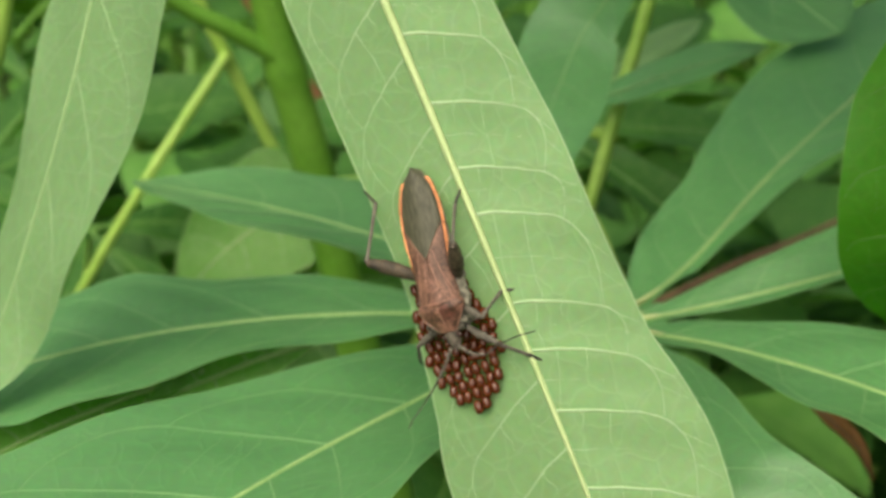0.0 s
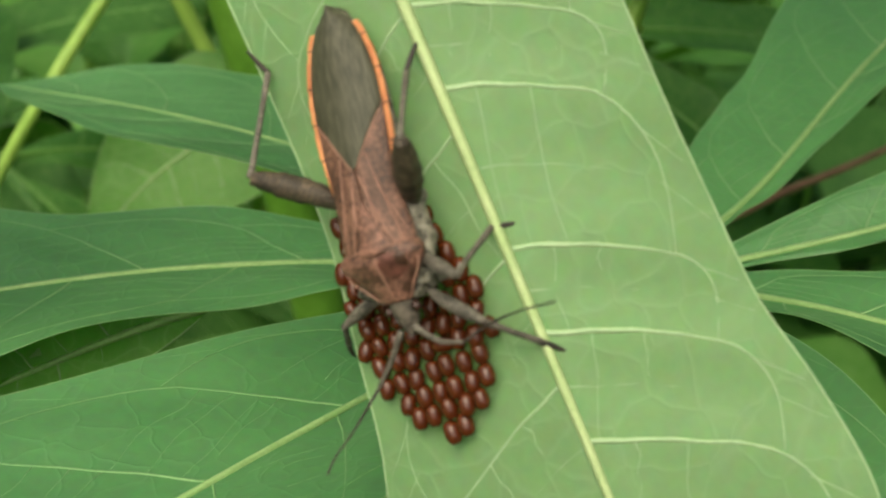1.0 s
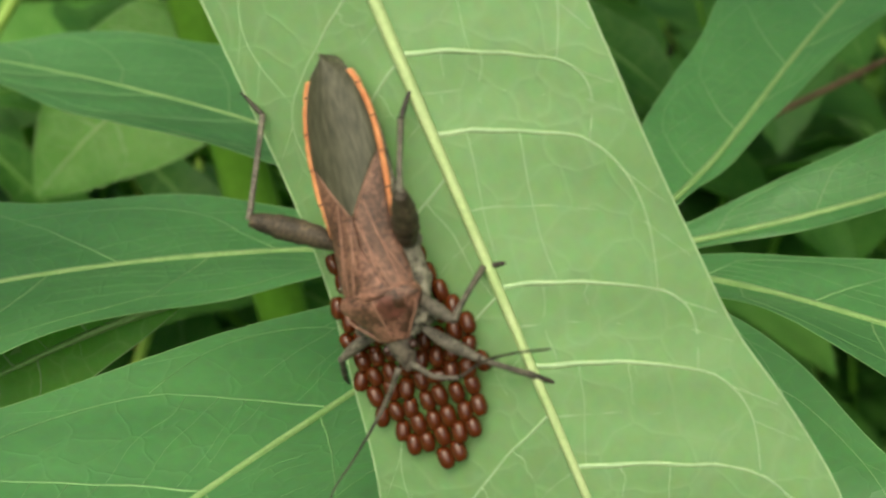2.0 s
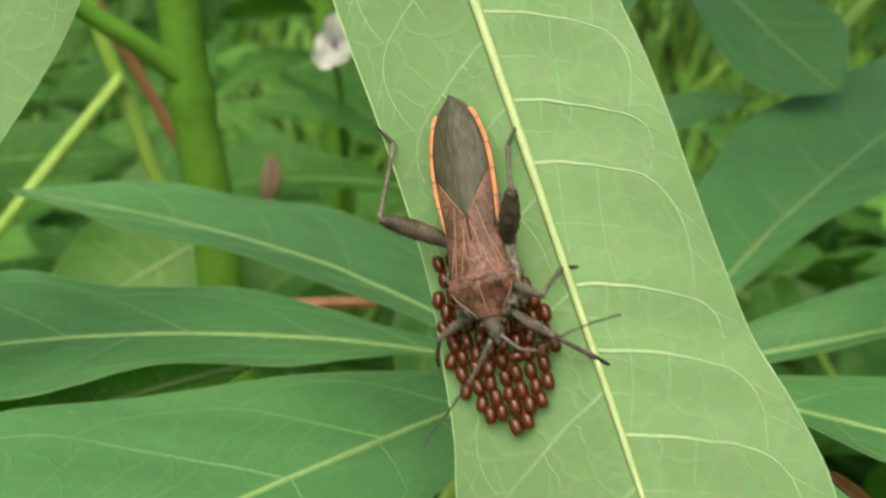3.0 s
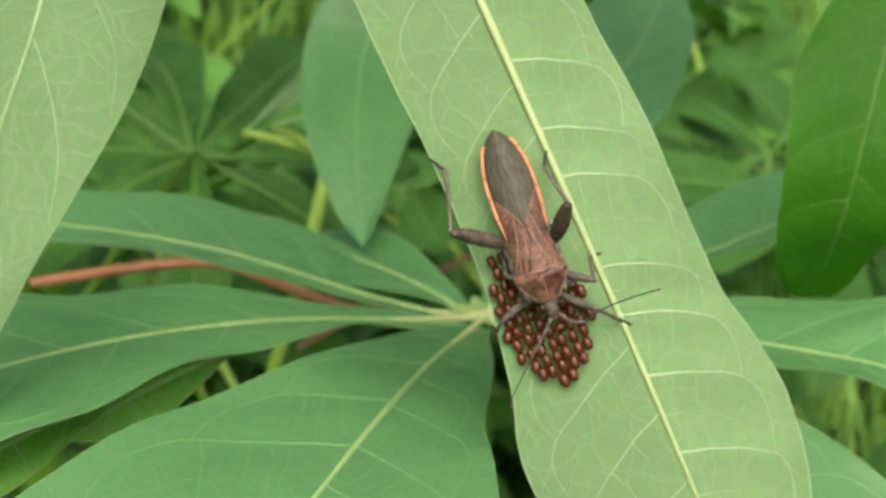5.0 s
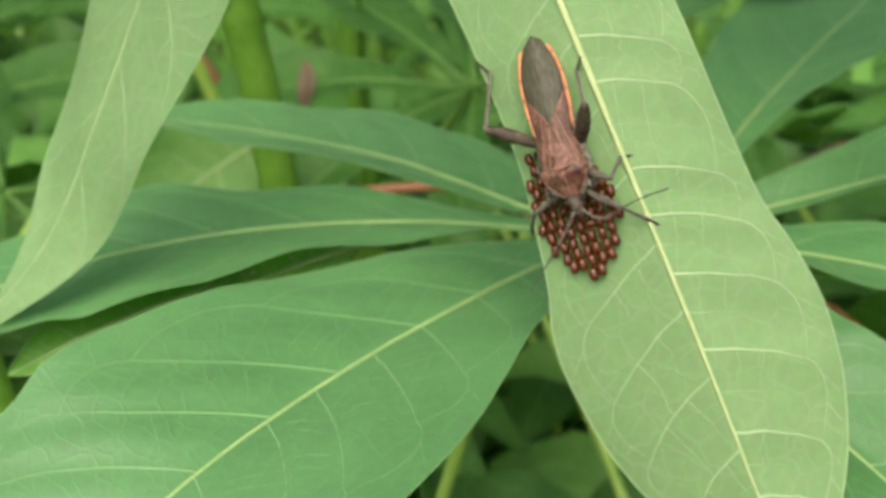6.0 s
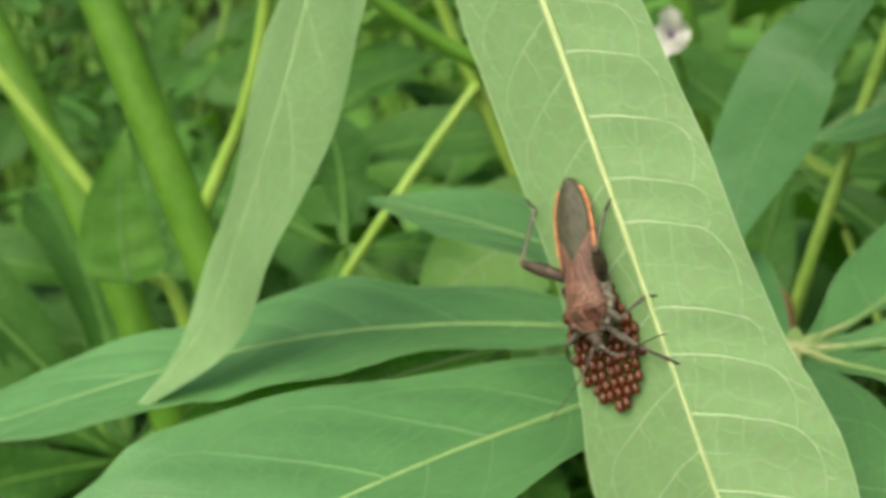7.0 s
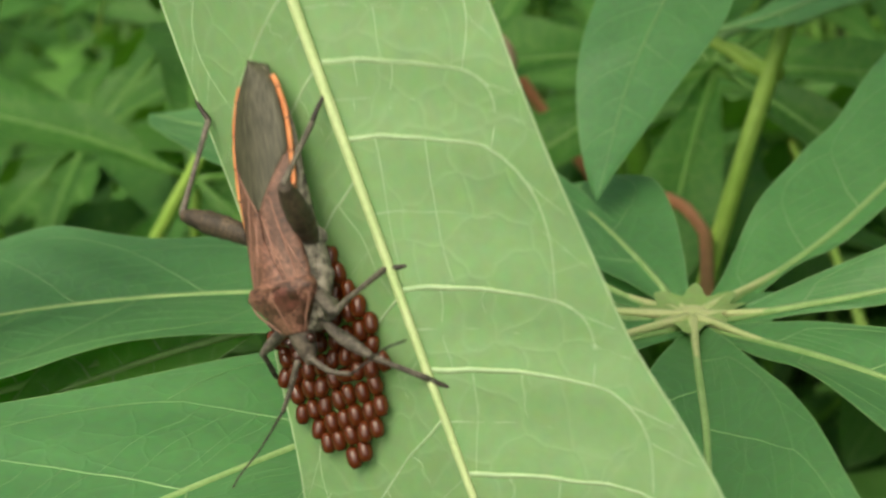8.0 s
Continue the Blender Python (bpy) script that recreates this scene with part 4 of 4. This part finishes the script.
# ---- the eggs, laid in rows on the leaf under and before the insect ----
def eggs():
    verts, faces = [], []
    rings, sides = 9, 12
    for i in range(rings):
        u = (i + 0.5) / rings * 2 - 1
        r = 0.56 * math.sqrt(1 - abs(u) ** 2.5)
        for k in range(sides):
            a = 2 * math.pi * k / sides
            verts.append(Vector((r * math.cos(a), u * 0.86, r * math.sin(a))) * MM)
    for i in range(rings - 1):
        for k in range(sides):
            a, b = i * sides + k, i * sides + (k + 1) % sides
            faces.append((a, a + sides, b + sides, b))
    faces.append(tuple(range(sides)))
    faces.append(tuple((rings - 1) * sides + k for k in reversed(range(sides))))
    me = mesh_of("egg", verts, faces, EGG)
    low = [(-5.5, -9.2), (-3, -10.2), (0, -10.7), (4, -10.9), (6.5, -10.3), (8.5, -9.3), (9.8, -8.2), (11, -7.2)]
    high = [(-5.5, -3.6), (-4, -2.6), (-1.5, -1.7), (2, -1.4), (4.5, -1.8), (6.5, -2.6), (8.5, -3.9), (9.6, -5.0), (11, -5.6)]
    rng = random.Random(7)
    n = LEAF_N * math.cos(FOLD) - LEAF_W * math.sin(FOLD)
    s, row = -5.2, 0
    while s < 10.8:
        w = table(low, s) + 0.45 + 0.55 * (row % 2)
        while w < table(high, s) - 0.25:
            ss, ww = s + rng.uniform(-0.16, 0.16), w + rng.uniform(-0.1, 0.1)
            turn = rng.gauss(-8, 11) if rng.random() > 0.04 else 80
            y = (LEAF_D * math.cos(radians(turn)) + LEAF_W * math.sin(radians(turn)) + n * rng.uniform(0.05, 0.30)).normalized()
            x = y.cross(n).normalized()
            z = x.cross(y)
            ob = new("insect_egg", me)
            ob.matrix_world = Matrix.Translation(on_leaf(ss, ww, 0.50)) @ Matrix((x, y, z)).transposed().to_4x4() @ Matrix.Scale(rng.uniform(0.94, 1.05), 4)
            tagged(ob, "glossy dark red-brown insect egg on a leaf", "egg", "egg cluster")
            w += 1.10
        s += 1.36
        row += 1


eggs()


# ---- undergrowth ----
def small_cassava(seed, size, lobes, skin, ribs, fine, stalk=None):
    """A whole leaf on its stalk, hub at the origin, looking up."""
    rng = random.Random(seed)
    leaf = thing("cassava_leaf", (0, 0, 0), "green cassava leaf in the undergrowth", "leaf", "undergrowth cassava leaves")
    for k in range(lobes):
        a = radians(-150 + 300 * k / (lobes - 1) + rng.uniform(-8, 8))
        length = size * (0.62 + 0.38 * math.cos(a / 2)) * rng.uniform(0.92, 1.06)
        droop = rng.uniform(0.1, 0.45)
        mid = [Vector((math.sin(a) * length * u, math.cos(a) * length * u, length * (0.10 * u - droop * u * u))) for u in (0, 0.33, 0.67, 1)]
        lobe(leaf, mid, (0, 0, 1), (length * 0.15, length * 0.15), (0.22, 0.22), (LOBE, LOBE), skin, ribs, fine, grid=(18, 3), rib=0.0009, quilt=0.0004,
             wave=0.003, spacing=0.016, lean=(0.5, 0.4), seed=seed + k * 0.37)
    b = rng.uniform(0, 6.28)
    part("petiole", tube_mesh("petiole", stalk or [(0, 0, 0), (math.cos(b) * 0.02, math.sin(b) * 0.02, -0.06), (math.cos(b) * 0.05, math.sin(b) * 0.05, -0.2), (math.cos(b) * 0.07, math.sin(b) * 0.07, -0.7)],
                              [0.0014, 0.0017, 0.0022], STEM_YELLOW if seed % 2 else STEM_GREEN, 12, 7), leaf)
    return leaf


def small_weed(seed, skin):
    """A weed: a stalk with pairs of oval leaves."""
    rng = random.Random(seed)
    weed = thing("weed", (0, 0, 0), "leafy green weed growing on the soil", "weed", "weeds of the undergrowth")
    oval = [(0, 0.05), (0.12, 0.5), (0.35, 1.0), (0.6, 0.9), (0.85, 0.45), (1, 0.02)]
    top = 0.34
    part("stalk", tube_mesh("stalk", [(0, 0, -0.1), (0.01, 0, 0.1), (0, 0.015, 0.24), (0.01, 0.01, top)], [0.0022, 0.0018, 0.001], STEM_GREEN, 14, 6), weed)
    for k in range(9):
        z = 0.06 + (top - 0.06) * k / 8
        for s in range(2):
            a = k * 1.9 + s * math.pi + rng.uniform(-0.4, 0.4)
            n = rng.uniform(0.035, 0.075)
            d = Vector((math.cos(a), math.sin(a), 0))
            mid = [Vector((0.005, 0.008, z)) + d * n * u + Vector((0, 0, n * (0.45 * u - 0.6 * u * u))) for u in (0, 0.33, 0.67, 1)]
            lobe(weed, mid, (0, 0, 1), (n * 0.3, n * 0.3), (0.2, 0.2), (oval, oval), skin, VEIN_DARK, VEIN_DARK, grid=(12, 3), rib=0.0006, quilt=0.0003, wave=0.002, spacing=0.01,
                 seed=seed + k + s * 0.5, veined=False)
    return weed


def undergrowth():
    rng = random.Random(11)
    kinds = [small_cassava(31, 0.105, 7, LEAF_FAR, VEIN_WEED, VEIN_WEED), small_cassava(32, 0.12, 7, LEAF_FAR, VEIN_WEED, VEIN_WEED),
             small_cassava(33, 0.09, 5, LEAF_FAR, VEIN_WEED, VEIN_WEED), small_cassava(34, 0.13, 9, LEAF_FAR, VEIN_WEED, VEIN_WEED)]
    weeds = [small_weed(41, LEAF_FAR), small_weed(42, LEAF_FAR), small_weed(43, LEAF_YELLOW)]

    def where(near, far):
        y = near + (far - near) * rng.random()
        x = rng.uniform(-0.16 - 0.62 * y, 0.16 + 0.62 * y)
        return x, y

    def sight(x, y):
        """The height under the camera's lines of sight past the open leaf."""
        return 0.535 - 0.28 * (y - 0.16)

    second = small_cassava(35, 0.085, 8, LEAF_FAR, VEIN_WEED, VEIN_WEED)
    second.matrix_basis = pose(0.0307, 0.244, 0.511, 18, 0, 20)
    tagged(second, "open cassava leaf behind the stalks")
    for k in range(150):
        x, y = where(0.21, 0.75) if k < 75 else where(0.5, 1.3) if k < 115 else where(1.3, 3.5)
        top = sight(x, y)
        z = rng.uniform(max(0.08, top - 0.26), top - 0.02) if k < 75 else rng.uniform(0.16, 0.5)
        m = pose(x, y, z, rng.uniform(-25, 45), rng.uniform(-30, 30), rng.uniform(0, 360))
        src = kinds[k % 4]
        if k < 4:
            src.matrix_basis = m
        else:
            copy_thing(src, m)
    # unseen cassava leaves added overhead to shade the open leaf and the undergrowth
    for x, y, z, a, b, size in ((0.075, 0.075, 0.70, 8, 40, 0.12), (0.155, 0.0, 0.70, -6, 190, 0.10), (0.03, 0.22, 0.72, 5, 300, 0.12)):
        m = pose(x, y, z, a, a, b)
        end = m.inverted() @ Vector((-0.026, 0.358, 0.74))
        shade_leaf = small_cassava(34, size, 9, LEAF_UPPER, VEIN_YELLOW, VEIN_DARK, [Vector((0, 0, 0)), end * 0.3 + Vector((0, 0, 0.015)), end * 0.7 + Vector((0, 0, 0.02)), end])
        shade_leaf.matrix_basis = m
        tagged(shade_leaf, "unseen green cassava leaf added overhead for shade", "leaf", "leaves high on the shrubs")
    for k in range(215):
        x, y = where(0.24, 0.9) if k < 90 else where(0.9, 4.5)
        if k >= 165:
            a, r = rng.uniform(0.9, 5.4), rng.uniform(0.5, 3.0)
            x, y = math.sin(a) * r, math.cos(a) * r
        m = pose(x, y, rng.uniform(-0.03, 0.06), rng.uniform(-12, 12), rng.uniform(-12, 12), rng.uniform(0, 360)) @ Matrix.Scale(1.0 if y < 0.9 else rng.uniform(1.1, 1.7), 4)
        src = weeds[k % 3]
        if k < 3:
            src.matrix_basis = m
        else:
            copy_thing(src, m)
    verts, faces = [], []
    for k in range(34000):
        y = 0.12 + 5.5 * rng.random() ** 1.6
        x = rng.uniform(-0.3 - 0.75 * y, 0.3 + 0.75 * y)
        if k >= 12000:
            # the field goes on all round
            a, r = rng.uniform(0, 6.28), 0.35 + 5.0 * rng.random() ** 0.7
            x, y = math.sin(a) * r, math.cos(a) * r
        h = rng.uniform(0.08, 0.30)
        a, bend, wide = rng.uniform(0, 6.28), rng.uniform(0.1, 0.7), rng.uniform(0.0015, 0.004) * (1 if y < 0.8 else 2)
        d = Vector((math.cos(a), math.sin(a), 0))
        side = Vector((-d.y, d.x, 0)) * wide
        base = len(verts)
        for u in (0, 0.35, 0.7, 1):
            p = Vector((x, y, -0.03)) + d * (h * bend * u * u) + Vector((0, 0, h * (u - 0.25 * bend * u * u)))
            for s in (-1, 0, 1):
                verts.append(p + side * s * (1 - u * 0.93) + Vector((0, 0, 0.0006 * (s == 0))))
        for i in range(3):
            for j in range(2):
                q = base + i * 3 + j
                faces.append((q, q + 1, q + 4, q + 3))
    tagged(new("grass", mesh_of("grass", verts, faces, GRASS)), "dense green grass and seedlings on the soil", "grass", kind="stuff")


undergrowth()


def screen_shrubs():
    """Tall shrubs of many long leaves, added round the field to screen the bright horizon."""
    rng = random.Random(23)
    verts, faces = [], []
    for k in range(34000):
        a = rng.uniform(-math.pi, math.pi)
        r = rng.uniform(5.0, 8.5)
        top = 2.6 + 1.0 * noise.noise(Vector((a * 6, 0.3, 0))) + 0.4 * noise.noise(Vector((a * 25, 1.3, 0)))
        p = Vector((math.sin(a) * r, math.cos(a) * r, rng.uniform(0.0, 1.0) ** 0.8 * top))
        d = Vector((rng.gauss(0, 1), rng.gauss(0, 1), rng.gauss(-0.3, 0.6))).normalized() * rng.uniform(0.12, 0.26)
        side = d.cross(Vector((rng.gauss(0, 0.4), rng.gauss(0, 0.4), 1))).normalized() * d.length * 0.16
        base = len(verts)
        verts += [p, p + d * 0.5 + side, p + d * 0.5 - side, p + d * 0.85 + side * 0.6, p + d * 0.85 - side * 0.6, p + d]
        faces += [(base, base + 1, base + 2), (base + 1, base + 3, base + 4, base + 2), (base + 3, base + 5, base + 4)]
    tagged(new("screen_shrubs", mesh_of("screen_shrubs", verts, faces, GRASS)), "dark green shrubs added at the field's edge to screen the horizon", "shrubs", kind="stuff")


screen_shrubs()


# ---- small things among the stems ----
def flower(x, y, z, size, label):
    f = thing("flower", Vector((x, y, z)) * MM, label, "flower")
    for k in range(5):
        a = 2 * math.pi * k / 5 + 0.3
        d = Vector((math.cos(a), -0.25, math.sin(a))).normalized()
        wide = [(0, 0.25), (0.4, 0.8), (0.75, 1.0), (0.93, 0.7), (1, 0.3)]
        d = d * (0.8, 1.2, 0.7, 1.0, 0.75)[k]
        mid = [d * size * u + Vector((0, -size * 0.5 * u * (1 - u), 0)) for u in (0, 0.33, 0.67, 1)]
        verts, faces = [], []
        n, m = 8, 4
        for i in range(n + 1):
            u = i / n
            p = spline(mid, u)
            side = d.cross(Vector((0, -1, 0))).normalized()
            for j in range(2 * m + 1):
                v = (j - m) / m
                verts.append(p + side * v * size * 0.42 * table(wide, u) + Vector((0, -0.12 * size * v * v, 0)))
        for i in range(n):
            for j in range(2 * m):
                q = i * (2 * m + 1) + j
                faces.append((q, q + 1, q + 2 * m + 2, q + 2 * m + 1))
        part("petal", mesh_of("petal", verts, faces, PETAL), f)
    part("throat", tube_mesh("throat", [(0, -0.0025, 0), (0, 0.001, 0), (0, 0.006, -0.004)], [0.0008, 0.0007, 0.0006], PETAL_DARK, 8, 10), f, "violet flower throat")
    part("flower_stalk", tube_mesh("flower_stalk", [(0, 0.005, -0.003), (0.004, 0.02, -0.03), (0.006, 0.045, -0.10), (0.008, 0.06, -0.6)], [0.0008, 0.001, 0.0016], STEM_GREEN, 14, 6), f)
    return f


flower(-2.5, 264, 546, 0.0074, "white flower with a violet throat")


def withered_leaf(mid, face, half, skin, label, seed):
    leaf = thing("withered_leaf", Vector(mid[0]) * MM, label, "leaf")
    oval = [(0, 0.1), (0.2, 0.7), (0.5, 1.0), (0.8, 0.6), (1, 0.03)]
    lobe(leaf, local(leaf, mid), face, (half, half), (0.5, 0.35), (oval, oval), skin, STEM_DRY, STEM_DRY, grid=(20, 5), spacing=0.006, seed=seed, rib=0.0003, wave=0.002)
    return leaf


withered_leaf(((57, 50, 546), (60, 46, 544), (64, 42, 541), (66, 38, 537)), (0.2, -0.7, 0.7), 0.0024, LEAF_DRY, "curled brown withered leaf under the open leaf", 71.0)
withered_leaf(((-18, 238, 524), (-17.5, 237, 519), (-18, 237, 514), (-19, 238, 509)), (0.1, -0.9, 0.3), 0.003, LEAF_FADED, "pale pinkish withered leaf among stems", 72.0)


def yellow_leaf(mid, face, half, seed):
    leaf = thing("weed_leaf", Vector(mid[1]) * MM, "light green leaf under the open leaf", "leaf")
    oval = [(0, 0.1), (0.2, 0.6), (0.5, 1.0), (0.8, 0.7), (1, 0.03)]
    lobe(leaf, local(leaf, mid), face, (half, half), (0.15, 0.15), (oval, oval), LEAF_YELLOW, VEIN_YELLOW, VEIN_YELLOW,
         grid=(30, 6), spacing=0.009, seed=seed, rib=0.0005)
    return leaf


yellow_leaf(((-19, 43, 564.2), (-28.3, 40, 562.9), (-35.6, 36, 562.2), (-43.4, 32, 561.2)), (0, -0.75, 0.66), 0.0046, 51.0)
yellow_leaf(((-34.9, 38, 563), (-46.8, 33, 561.9), (-58.1, 26, 561.1), (-68, 19, 559.5)), (0, -0.5, 0.85), 0.0055, 54.0)


def vine_leaf(mid, face, half, label, seed):
    leaf = thing("vine_leaf", Vector(mid[0]) * MM, label, "leaf")
    heart = [(0, 0.15), (0.08, 0.75), (0.2, 1.0), (0.45, 0.9), (0.75, 0.5), (1, 0.02)]
    lobe(leaf, local(leaf, mid), face, (half, half), (0.15, 0.15), (heart, heart), LEAF_YELLOW, VEIN_DARK, VEIN_DARK, grid=(30, 7), spacing=0.010, seed=seed, rib=0.0005)
    return leaf


vine_leaf(((-136, 160, 516), (-136, 160, 527), (-134, 160, 542), (-129, 160, 559)), (0.2, -0.9, 0.35), 0.011, "heart-shaped light green vine leaf", 53.0)


def round_leaf():
    leaf = thing("vine_leaf", Vector((-33, 205, 512)) * MM, "broad light green vine leaf", "leaf")
    heart = [(0, 0.1), (0.06, 0.6), (0.15, 0.9), (0.3, 1.0), (0.6, 0.85), (0.85, 0.45), (1, 0.02)]
    lobe(leaf, local(leaf, ((-30, 208, 514), (-42, 204, 508), (-56, 199, 500), (-70, 193, 488))), (0.1, -0.75, 0.65), (0.017, 0.017), (0.1, 0.1), (heart, heart), LEAF_YELLOW, VEIN_YELLOW, VEIN_YELLOW,
         grid=(30, 7), spacing=0.011, seed=52.0, rib=0.0006)
    part("petiole", tube_mesh("petiole", local(leaf, ((-30, 208, 514), (-20, 205, 516), (-27, 194, 520))), [0.0009, 0.001], STEM_YELLOW, 10, 7), leaf)
    return leaf


round_leaf()


def motions():
    """Nothing in the place moves by itself; the camera alone travels."""


motions()
